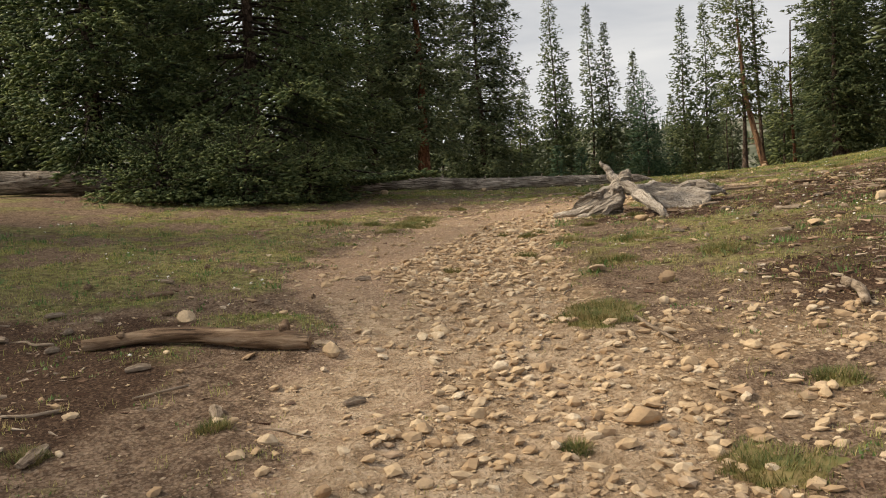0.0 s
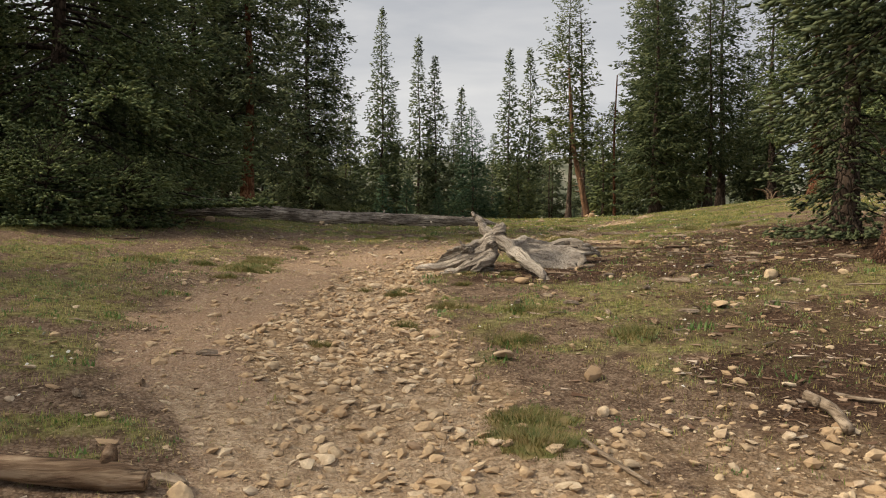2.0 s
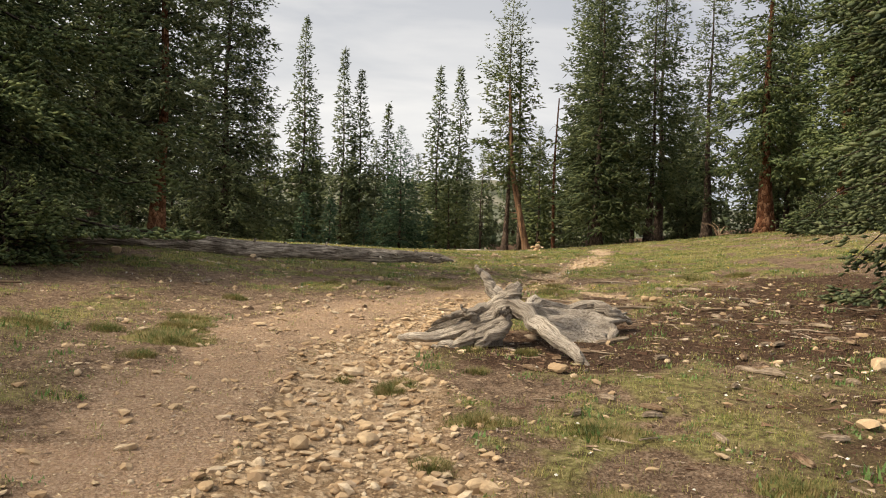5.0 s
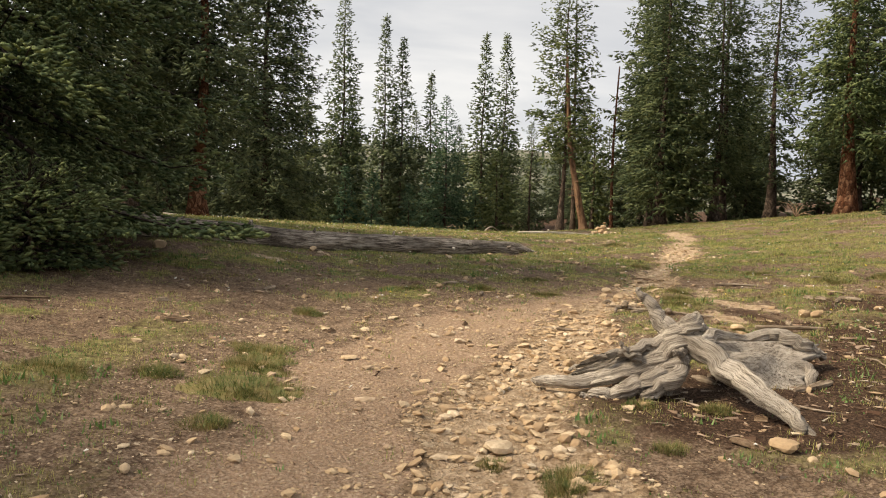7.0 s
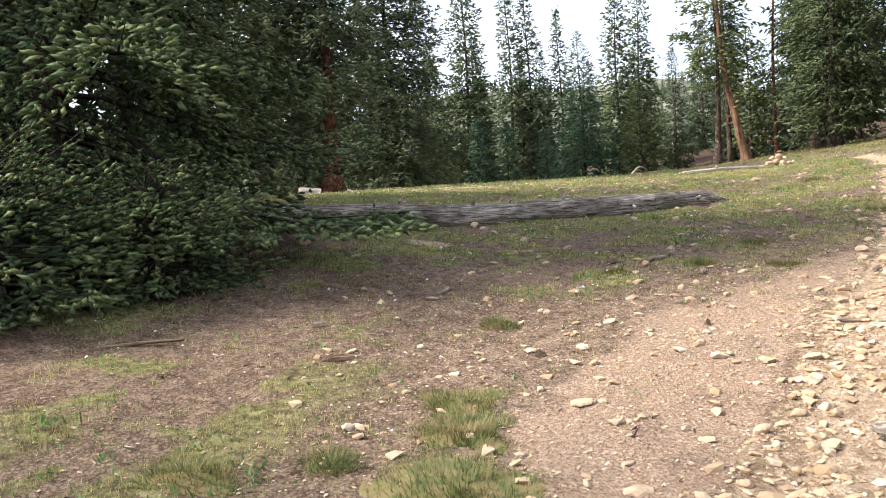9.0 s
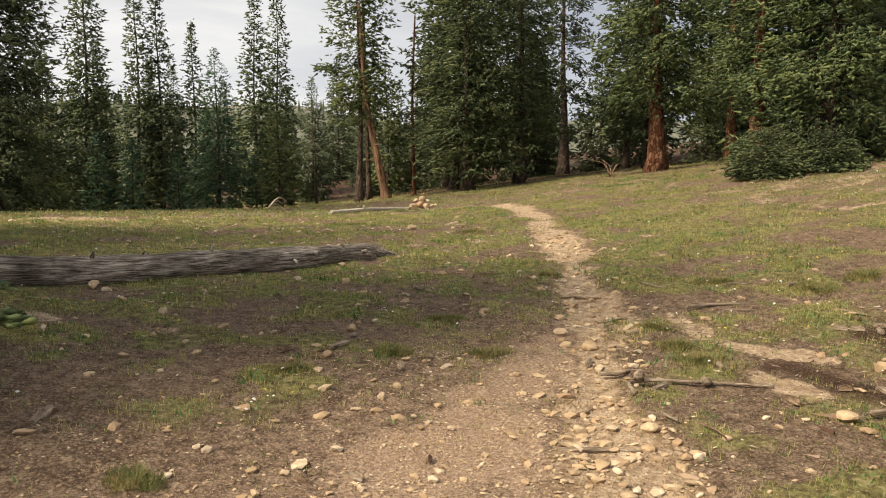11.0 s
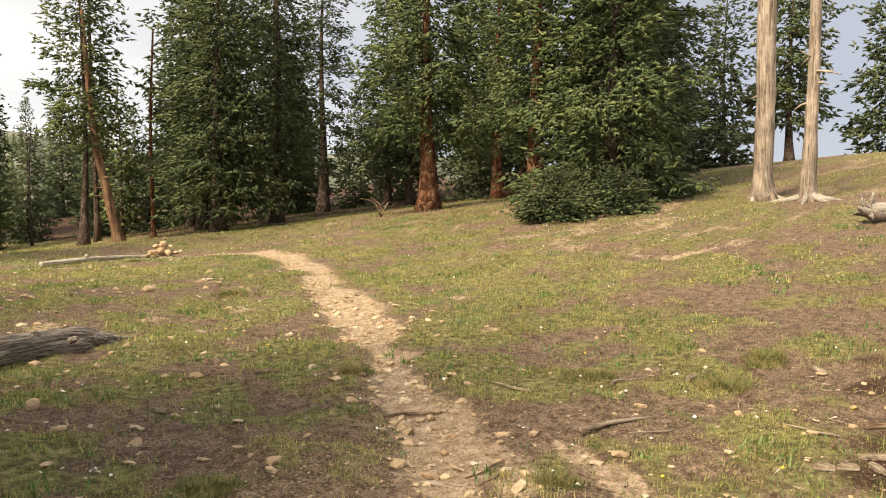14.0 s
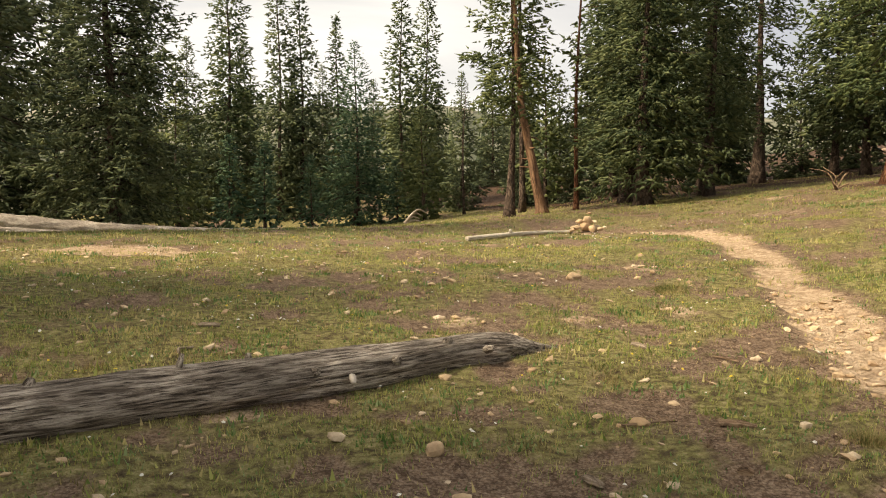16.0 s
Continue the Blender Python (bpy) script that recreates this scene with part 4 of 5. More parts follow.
for bx, by, sp, sz in ((11.5, 41.0, 1, 0.8), (14.0, 43.5, 2, 0.9), (16.5, 45.5, 3, 1.1), (21.0, 46.0, 4, 1.2), (22.5, 42.5, 5, 1.0), (25.5, 43.0, 0.5, 1.1), (28.5, 40.5, 1.5, 1.1), (27.0, 36.5, 2.5, 0.9),
                       (30.5, 36.0, 3.5, 1.0), (33.5, 33.0, 4.5, 1.0), (24.0, 31.5, 5.5, 0.8), (21.2, 34.0, 0.8, 0.7), (29.0, 30.5, 1.8, 0.8), (23.0, 50.0, 2.8, 1.3), (32.0, 44.0, 3.8, 1.3)):
    turned(under, bx, by, sp, sz)
conifer("spruce_shrub", 20.0, 18.1, 1.5, 0.8, 0.05, "mid", "dark", 0.05, seed=55, label="low dark spruce shrub on the slope", group="fir saplings")
conifer("spruce_shrub", 11.3, 21.3, 0.8, 0.85, 0.05, "half", "mid", 0.04, seed=56, label="low green spruce boughs by the bushy tree", group="fir saplings", top_thin=0.4)
conifer("spruce_shrub", 12.3, 20.7, 0.7, 0.8, 0.05, "half", "mid", 0.04, seed=57, label="low green spruce boughs by the bushy tree", group="fir saplings", top_thin=0.4)

# spruce with the broad plated trunk close to the trail
conifer("spruce_tree", 4.55, 8.75, 13, 1.75, 2.1, "half", "dark", 0.29, M_BARK_BIG, seed=61, label="large spruce with plated red-brown bark beside the trail", top_thin=0.4, droop=0.55, upper_detail="mid", upper_from=6)
conifer("spruce_tree", 4.85, 10.5, 9, 1.1, 0.15, "near", "dark", 0.15, seed=62, label="dark spruce with low branches behind the plated trunk", top_thin=0.3, sparse=0.8, dead=12, upper_detail="half", upper_from=3.2, ragged=0.4, droop=0.6)
conifer("spruce_tree", 7.4, 11.2, 12, 1.9, 3.0, "mid", "dark", 0.24, M_ORANGE, seed=63, label="spruce with a bare orange trunk behind the plated one", top_thin=0.5)


# ---- bare standing trunks ----
def dead_trunk(name, keys, r0, r1, material, label, stubs=6, seed=1, group=""):
    gen = np.random.default_rng(seed)
    bx, by = keys[0][:2]
    ob = thing(name, bx, by, None, label, "dead tree", group)
    rel = [(kx - bx, ky - by, kz) for kx, ky, kz in keys]
    pts = curve_pts(rel, 26)
    f = np.linspace(0, 1, 26)
    rad = r0 + (r1 - r0) * f ** 0.9 + r0 * 0.75 * np.exp(-f * 30)
    mesh_part("trunk", tube_mesh("trunk", pts, rad, sides=16, knots=0.12, ridges=9, depth=0.08, seed=seed), material, ob)
    for k in range(stubs):
        i = int(gen.integers(6, 24))
        az_ = gen.random() * 6.28
        L = gen.uniform(0.15, 0.55)
        d = np.array([np.cos(az_), np.sin(az_), gen.uniform(-0.2, 0.5)])
        line = curve_pts([pts[i], pts[i] + d * L * 0.5, pts[i] + d * L + np.array([0, 0, gen.uniform(-0.15, 0.1)])], 6)
        mesh_part("branch_stub", tube_mesh("branch_stub", line, np.linspace(rad[i] * 0.28, 0.006, 6), sides=6, knots=0.2, seed=k), material, ob)
    return ob


def root_flare(trunk, r, reach, seed, material):
    """Bare roots spreading from the foot of a dead trunk."""
    gen = np.random.default_rng(seed)
    z0 = trunk.location[2]
    for k in range(6):
        a_ = k * 1.05 + gen.uniform(-0.3, 0.3)
        L = reach * gen.uniform(0.6, 1.2)
        keys = [(math.cos(a_) * d, math.sin(a_) * d, max(-0.4, gz(trunk.location[0] + math.cos(a_) * d, trunk.location[1] + math.sin(a_) * d) - z0) + hz) for d, hz in ((r * 0.3, 0.10), (r * 1.1, 0.03), (L, -0.02))]
        mesh_part("root", tube_mesh("root", curve_pts(keys, 10), np.linspace(r * 0.62, 0.02, 10), sides=9, knots=0.25, seed=seed + k), material, trunk, "pale spreading root")


dead_trunk("leaning_trunk", [(7.85, 33.0, -0.1), (7.55, 33.0, 1.2), (7.25, 33.1, 2.8), (7.15, 33.2, 4.4), (7.1, 33.3, 5.8)], 0.145, 0.045, M_ORANGE,
           "leaning bare orange pine trunk at the meadow edge", 9, 3)
dead_trunk("dead_tree", [(8.55, 36.5, -0.1), (8.45, 36.5, 4), (8.4, 36.6, 7.6), (8.35, 36.6, 8.9)], 0.09, 0.012, M_BARK, "thin grey dead spire behind the pine", 7, 4)
dead_trunk("dead_tree", [(9.0, 33.6, -0.1), (8.95, 33.6, 3), (9.05, 33.6, 5.6)], 0.065, 0.025, M_BARK_RED, "thin orange dead trunk beside the stand", 4, 5)
dead_trunk("dead_tree", [(8.15, 41.4, -0.1), (8.1, 41.4, 2.3), (8.2, 41.4, 4.2)], 0.05, 0.01, M_BARK, "small grey dead tree with bare twigs", 12, 6)
snag_a = dead_trunk("standing_snag", [(14.32, 18.95, -0.1), (14.30, 18.93, 2), (14.25, 18.93, 5), (14.21, 18.93, 8.5)], 0.19, 0.155, M_SNAG, "thick barkless tan snag on the slope", 4, 7, "snags on the slope")
snag_b = dead_trunk("standing_snag", [(14.42, 18.15, -0.1), (14.36, 18.1, 1.2), (14.43, 18.1, 3), (14.38, 18.1, 7.0)], 0.145, 0.092, M_SNAG, "barkless tan snag with curved branch stubs", 14, 8, "snags on the slope")
root_flare(snag_a, 0.2, 0.42, 31, M_SNAG)
root_flare(snag_b, 0.17, 0.62, 32, M_GREY)


# ---- fallen wood ----
def lying_log(name, keys, r0, r1, material, label, knots=8, seed=1, sides=26, n=80, drop=0.0, tip=0.0):
    """keys: x, y and height of the axis above the ground."""
    gen = np.random.default_rng(seed)
    ox, oy = keys[0][:2]
    oz = gz(ox, oy)
    ob = thing(name, ox, oy, oz, label, "log")
    yaw = math.atan2(keys[-1][1] - oy, keys[-1][0] - ox)
    ob.rotation_euler = (0, 0, yaw)
    c, s_ = math.cos(-yaw), math.sin(-yaw)
    rel = []
    for kx, ky, kz in keys:
        dx, dy = kx - ox, ky - oy
        rel.append((c * dx - s_ * dy, s_ * dx + c * dy, gz(kx, ky) + kz - oz))
    pts = curve_pts(rel, n)
    f = np.linspace(0, 1, n)
    rad = r0 + (r1 - r0) * f
    rad = rad * (1 - tip * step(0.86, 1.0, f))
    mesh_part("trunk", tube_mesh("trunk", pts, rad, sides=sides * 2, knots=0.10, ridges=11, depth=0.07, seed=seed), material, ob)
    for k in range(knots):
        i = int(n * (0.06 + 0.84 * (k + gen.uniform(0.1, 0.9)) / knots))
        a = gen.uniform(-0.9, 1.3)
        d = np.array([gen.uniform(0.0, 0.35), -math.sin(a + 0.3), math.cos(a + 0.3)])
        st = pts[i] + d * rad[i] * 0.7
        L = rad[i] * 0.3 + gen.uniform(0.01, 0.06)
        line = np.array([st, st + d * L * 0.6, st + d * L])
        mesh_part("knot", tube_mesh("knot", line, np.array([0.032, 0.026, 0.016]) * gen.uniform(0.7, 1.2), sides=9, knots=0.25, seed=k), material, ob, "broken branch knot")
    return ob


log_main = lying_log("fallen_log", [(-3.95, 15.88, 0.11), (-2.9, 16.12, 0.105), (-1.4, 16.55, 0.085), (-0.3, 16.95, 0.085), (0.66, 17.35, 0.08), (1.5, 17.75, 0.05), (2.2, 18.05, -0.01)],
                     0.162, 0.122, M_LOG, "weathered grey-brown fallen log lying across the meadow", 11, 5, tip=0.75)
mark = plain_material("pale_cut_wood", (0.54, 0.48, 0.41))
stub = thing("sawn_branch_stub", 0.66, 17.2, gz(0.66, 17.2) + 0.085, "pale sawn branch stub on the fallen log", "branch stub")
mesh_part("stub", tube_mesh("stub", [(0, 0.05, 0.02), (0, -0.02, 0.0), (0, -0.06, -0.015)], [0.017, 0.019, 0.014], sides=9, knots=0.35, seed=3), mark, stub)
lying_log("fallen_log", [(-8.9, 12.0, 0.20), (-7.4, 12.6, 0.2), (-5.9, 13.1, 0.17)], 0.20, 0.15, M_LOG, "thick grey-brown log lying under the spruces", 6, 6)
lying_log("fallen_log", [(-6.4, 36.6, 0.32), (-3.0, 37.0, 0.26), (0, 37.6, 0.2), (2.9, 38.4, 0.1)], 0.30, 0.08, M_GREY, "long silver fallen trunk at the meadow edge", 7, 7)
lying_log("fallen_log", [(-5.6, 35.2, 0.12), (-4.4, 35.6, 0.12), (-3.6, 35.9, 0.08)], 0.12, 0.06, M_GREY, "short silver log at the meadow edge", 2, 8)
lying_log("fallen_log", [(3.66, 25.4, 0.04), (4.8, 26.1, 0.055), (6.0, 26.8, 0.05)], 0.045, 0.036, M_POLE, "thin straight silver pole lying in the grass", 2, 9, sides=12)
slope_log = lying_log("fallen_log", [(12.0, 16.1, 0.16), (13.1, 15.2, 0.15), (14.4, 14.2, 0.14)], 0.13, 0.11, M_GREY, "pale fallen log on the slope", 3, 10)
for k, (ex, ey, ez, er) in enumerate(((-0.14, 0.02, 0.30, 0.07), (-0.22, -0.10, 0.12, 0.06), (-0.18, 0.12, 0.02, 0.06), (0.02, -0.05, 0.34, 0.05), (-0.06, -0.20, -0.05, 0.05))):
    line = curve_pts([(0.10, 0, 0.13), (ex * 0.5, ey * 0.5, 0.13 + ez * 0.35), (ex, ey, 0.10 + ez)], 8)
    mesh_part("root", tube_mesh("root", line, np.linspace(er * 1.3, er * 0.35, 8), sides=10, knots=0.4, seed=60 + k), M_LOG if k % 2 == 0 else M_GREY, slope_log, "broken root end")
lying_log("driftwood_stick", [(-2.6, 4.36, 0.03), (-2.1, 4.42, 0.055), (-1.65, 4.43, 0.06), (-1.34, 4.40, 0.04)], 0.035, 0.062, M_STICK, "split brown weathered piece of log beside the trail", 2, 11, sides=14, tip=0.35)
lying_log("driftwood_stick", [(1.71, 5.44, 0.05), (1.72, 5.22, 0.045), (1.68, 5.0, 0.03)], 0.03, 0.028, M_CHIP, "short grey curved piece of wood", 1, 12, sides=10, n=24)
lying_log("driftwood_stick", [(1.29, 12.40, 0.015), (1.36, 12.54, 0.035), (1.52, 12.54, 0.04), (1.80, 12.36, 0.03), (2.10, 12.17, 0.015)], 0.016, 0.008, M_CHIP, "long hooked dead branch on the trail", 2, 14, sides=8, n=30)
lying_log("driftwood_stick", [(0.42, 5.0, 0.02), (0.5, 4.85, 0.025), (0.6, 4.62, 0.02)], 0.014, 0.010, M_CHIP, "thin grey stick on the stones", 0, 13, sides=8, n=16)


def root_stump():
    ob = thing("uprooted_stump", 0.8, 9.9, None, "silver weathered uprooted tree stump with twisted roots", "stump")
    z0 = ob.location[2]

    def limb(name, keys, radii, ridges=9, seed=1, depth=0.30, label="", knots=0.30):
        rel = [(a - 0.8, b - 9.9, c - z0) for a, b, c in keys]
        pts = curve_pts(rel, 56)
        pts[1:-1] += (np.stack([vnoise(np.arange(54) * 0.22, np.full(54, k * 9.0), 1.0, seed + k) for k in range(3)], -1) - 0.5) * 0.035
        r = np.interp(np.linspace(0, 1, 56), np.linspace(0, 1, len(radii)), radii)
        mesh_part(name, tube_mesh(name, pts, r, sides=36, knots=knots * 0.8, ridges=ridges, depth=depth * 0.6, seed=seed), M_GREY, ob, label)

    def slab(name, top, bottom, thick, seed, label=""):
        """A bent plank of root wood between two edges, furrowed lengthwise and ragged at its end."""
        n, m = 46, 16
        a = curve_pts([(x - 0.8, y - 9.9, z - z0) for x, y, z in top], n)
        b = curve_pts([(x - 0.8, y - 9.9, z - z0) for x, y, z in bottom], n)
        f = np.linspace(0, 1, m)
        grid = a[:, None] * (1 - f)[None, :, None] + b[:, None] * f[None, :, None]
        U, Vv = np.meshgrid(np.linspace(0, 1, n), f, indexing="ij")
        nrm = unit(np.cross(a[-1] - a[0], b[n // 2] - a[n // 2]))
        wave = (fbm(U * 2.2, Vv * 6, 1.0, seed) - 0.5) * 0.17 + np.abs(np.sin(Vv * 17 + 3 * vnoise(U * 3, Vv * 2, 1.0, seed + 2))) * 0.022
        ragged = (vnoise(Vv * 9, U * 0, 1.0, seed + 4) - 0.4) * 0.22 * step(0.55, 1.0, U)
        grid = grid + nrm * wave[..., None] + unit(a[-1] - a[0]) * ragged[..., None]
        back = grid - nrm * (thick * (0.35 + np.sin(np.pi * Vv)))[..., None]
        verts = np.r_[grid.reshape(-1, 3), back.reshape(-1, 3)]
        ii, jj = np.meshgrid(np.arange(n - 1), np.arange(m - 1), indexing="ij")
        q = (ii * m + jj).ravel()
        front = np.stack([q, q + 1, q + m + 1, q + m], -1)
        rear = front[:, ::-1] + n * m
        rim = np.r_[np.arange(m - 1), [m * (k + 1) - 1 for k in range(n - 1)], (n - 1) * m + np.arange(m - 1, 0, -1), [m * k for k in range(n - 1, 0, -1)]]
        nxt = np.roll(rim, -1)
        side = np.stack([rim, rim + n * m, nxt + n * m, nxt], -1)
        me = mesh_of(name, verts, np.r_[front, rear, side], True)
        g = np.stack([U * 1.2 + seed, Vv * 0.35, 0.05 * np.sin(U * 5)], -1).reshape(-1, 3)
        me.attributes.new("grain", 'FLOAT_VECTOR', 'POINT').data.foreach_set("vector", np.ascontiguousarray(np.r_[g, g], np.float32).ravel())
        mesh_part(name, me, M_GREY, ob, label)

    limb("stump_neck", [(0.60, 10.04, 1.24), (0.68, 9.98, 1.40), (0.77, 9.91, 1.56), (0.81, 9.89, 1.64), (0.83, 9.88, 1.68)], (0.17, 0.125, 0.088, 0.070, 0.030), 9, 1)
    limb("spike", [(0.73, 9.93, 1.50), (0.71, 9.98, 1.59), (0.65, 10.03, 1.70), (0.56, 10.09, 1.83)], (0.075, 0.062, 0.046, 0.016), 5, 2, 0.2)
    limb("root", [(0.79, 9.91, 1.58), (0.90, 9.74, 1.46), (0.99, 9.56, 1.37), (1.06, 9.42, 1.29), (1.13, 9.28, 1.22), (1.18, 9.18, 1.16)], (0.075, 0.074, 0.080, 0.060, 0.046, 0.016), 8, 3, 0.26, "long bare root reaching the ground")
    slab("root_plate", [(0.76, 9.97, 1.56), (0.62, 10.02, 1.52), (0.46, 10.08, 1.45), (0.30, 10.16, 1.38)], [(0.78, 9.92, 1.40), (0.60, 9.95, 1.35), (0.42, 10.03, 1.30), (0.26, 10.12, 1.26)], 0.06, 41, "furrowed sheet of twisted root wood")
    limb("root", [(0.74, 9.92, 1.46), (0.52, 9.98, 1.37), (0.32, 10.08, 1.29), (0.06, 10.22, 1.235), (-0.02, 10.30, 1.24)], (0.075, 0.062, 0.05, 0.035, 0.014), 7, 4, label="twisted root")
    limb("root", [(0.74, 9.90, 1.38), (0.54, 9.91, 1.29), (0.38, 9.98, 1.22), (0.22, 10.06, 1.18)], (0.085, 0.062, 0.045, 0.018), 7, 6, label="twisted root")
    limb("root", [(0.72, 9.97, 1.54), (0.56, 9.99, 1.50), (0.40, 10.02, 1.45), (0.28, 10.04, 1.43)], (0.055, 0.040, 0.026, 0.006), 5, 5)
    limb("root", [(0.70, 9.98, 1.50), (0.54, 10.10, 1.42), (0.40, 10.25, 1.34), (0.24, 10.38, 1.27)], (0.060, 0.050, 0.038, 0.012), 5, 15)
    limb("splinter", [(0.52, 9.96, 1.43), (0.45, 9.95, 1.47), (0.41, 9.95, 1.53)], (0.030, 0.022, 0.005), 4, 16)
    limb("root", [(0.78, 9.88, 1.42), (0.66, 9.83, 1.32), (0.56, 9.85, 1.23), (0.50, 9.88, 1.15)], (0.070, 0.058, 0.042, 0.018), 6, 17)
    limb("splinter", [(0.76, 9.86, 1.50), (0.71, 9.80, 1.49), (0.66, 9.76, 1.50)], (0.030, 0.026, 0.014), 4, 18, label="broken side root")
    slab("root_plate", [(0.90, 10.06, 1.50), (1.25, 10.34, 1.47), (1.58, 10.42, 1.47), (1.88, 10.42, 1.44)], [(0.98, 9.90, 1.40), (1.20, 9.96, 1.30), (1.40, 9.96, 1.22), (1.58, 9.94, 1.18)], 0.05, 42, "broad flaking slab of root wood")
    limb("root", [(0.84, 10.0, 1.47), (1.16, 10.32, 1.50), (1.46, 10.44, 1.48), (1.72, 10.44, 1.51), (1.86, 10.38, 1.47)], (0.060, 0.052, 0.045, 0.052, 0.020), 7, 7, label="gnarled root")
    limb("root", [(1.62, 10.44, 1.50), (1.78, 10.36, 1.46), (1.92, 10.36, 1.40), (2.02, 10.42, 1.36)], (0.045, 0.050, 0.035, 0.010), 7, 8, label="gnarled root")
    limb("root", [(1.72, 10.34, 1.40), (1.74, 10.20, 1.33), (1.70, 10.06, 1.26), (1.66, 9.98, 1.18)], (0.045, 0.045, 0.032, 0.014), 6, 19, label="gnarled root")
    limb("root", [(0.9, 10.05, 1.46), (1.08, 10.42, 1.50), (1.20, 10.56, 1.53), (1.28, 10.60, 1.50)], (0.055, 0.045, 0.038, 0.015), 5, 9)
    return ob


root_stump()

# splintered stub, pile of pale wood and stones beside the far pole
cairn = thing("stone_cairn", 6.25, 26.75, None, "small heap of pale tan stones in the grass", "cairn")


def pebble_mesh(name, seed, flat=0.62, sub=2):
    gen = np.random.default_rng(seed)
    bm = bmesh.new()
    bmesh.ops.create_icosphere(bm, subdivisions=sub, radius=0.5)
    for v in bm.verts:
        v.co *= 0.86 + 0.28 * float(vnoise(np.array([v.co[0] * 3 + seed]), np.array([v.co[1] * 3 + v.co[2] * 4]), 1.0, seed)[0])
    cut = [unit(gen.normal(size=3)) for _ in range(7)]
    lim = [gen.uniform(0.24, 0.40) for _ in range(7)]
    sx, sy = gen.uniform(0.85, 1.2), gen.uniform(0.6, 0.9)
    for v in bm.verts:
        p = np.array(v.co)
        for c_, l_ in zip(cut, lim):
            d = p @ c_
            if d > l_:
                p = p - c_ * (d - l_) * 0.97
        v.co = (p[0] * sx, p[1] * sy, p[2] * flat)
    me = bpy.data.meshes.new(name)
    for f in bm.faces:
        f.smooth = False
    bm.to_mesh(me)
    bm.free()
    me.materials.append(M_STONE)
    return me


PEBBLES = [pebble_mesh("stone", 100 + k, f) for k, f in enumerate((0.6, 0.5, 0.7, 0.45, 0.8, 0.55, 0.38, 0.65))]
for px, py, pz, ps in ((0, 0, 0.08, 0.27), (0.2, 0.05, 0.06, 0.22), (-0.2, 0.0, 0.06, 0.22), (0.05, -0.14, 0.05, 0.2), (0.02, 0.02, 0.21, 0.2), (0.13, -0.02, 0.17, 0.17), (0.05, 0.0, 0.31, 0.13), (-0.11, 0.05, 0.18, 0.16), (-0.3, -0.08, 0.03, 0.13), (0.36, -0.03, 0.04, 0.16), (0.18, -0.18, 0.04, 0.14)):
    st_ = new("stone", PEBBLES[int(rng.integers(0, 8))])
    st_.parent = cairn
    st_.location, st_.scale, st_.rotation_euler = (px, py, pz), (ps, ps, ps), (0, 0, px * 30)

# ---- loose stones ----
KNOWN_STONES = ((3.48, 20.79, 0.18, "round pale grey-tan stone lying in the meadow grass"), (1.74, 13.48, 0.17, "smooth rounded tan stone on the trail"),
                (1.73, 13.84, 0.12, "blocky pale stone on the trail"), (-1.33, 16.32, 0.19, "orange-tan stone leaning by the fallen log"), (-3.02, 15.25, 0.2, "pale flat stone under the spruce"),
                (-0.47, 9.21, 0.17, "flat yellowish stone on the trail"), (0.28, 6.35, 0.16, "rounded pale stone at the grass edge"), (-0.12, 7.13, 0.13, "rounded tan stone on the trail"),
                (0.72, 5.96, 0.18, "pale flat stone in the grass"), (-2.3, 5.0, 0.17, "flat pale stone in the grass"), (2.95, 12.0, 0.12, "pale stone on dark soil"), (3.66, 12.15, 0.13, "pale stone on dark soil"),
                (2.88, 12.06, 0.14, "pale stone on dark soil"), (2.02, 11.6, 0.15, "pale stone near the stump"), (-0.52, 7.8, 0.15, "blocky tan stone on the trail"), (-0.86, 7.7, 0.14, "blocky tan stone on the trail"),
                (-1.22, 4.38, 0.16, "flat pinkish stone at the end of the split log"), (0.30, 3.55, 0.16, "flat tan stone on the trail"), (0.35, 14.5, 0.13, "pale flat stone on the turf"), (0.48, 16.45, 0.12, "pale stone near the fallen log"),
                (3.11, 8.74, 0.17, "tan stone on the slope"), (0.87, 8.97, 0.17, "flat pale stone before the stump"), (2.16, 7.6, 0.16, "flat pale stone in the grass"))
for k, (sx_, sy_, ss_, lab) in enumerate(KNOWN_STONES):
    ob = new("stone", PEBBLES[k % 8])
    ob.location, ob.scale, ob.rotation_euler = (sx_, sy_, gz(sx_, sy_) + ss_ * 0.14), (ss_, ss_, ss_), (0.1 * (k % 3), 0.12 * (k % 4 - 1), k * 1.3)
    tagged(ob, lab, "stone", "stones on the ground")

cand = np.stack([rng.uniform(-2.6, 4.6, 9000), rng.uniform(2.6, 16.5, 9000)], -1)
st, tr, sa, du, gr = cover(cand[:, 0], cand[:, 1])
keep = cand[rng.random(len(cand)) < 0.05 + 0.9 * st * (1 - 0.6 * step(11, 14, cand[:, 1]))]
for k, (sx_, sy_) in enumerate(keep[:240]):
    ss_ = float(0.05 + 0.065 * rng.random() ** 2)
    ob = new("stone", PEBBLES[k % 8])
    ob.location, ob.scale = (sx_, sy_, gz(sx_, sy_) + ss_ * 0.12), (ss_, ss_, ss_)
    ob.rotation_euler = (rng.uniform(-0.3, 0.3), rng.uniform(-0.3, 0.3), rng.uniform(0, 6.28))
    tagged(ob, "small tan limestone stone lying on the trail", "stone", "stones on the ground")


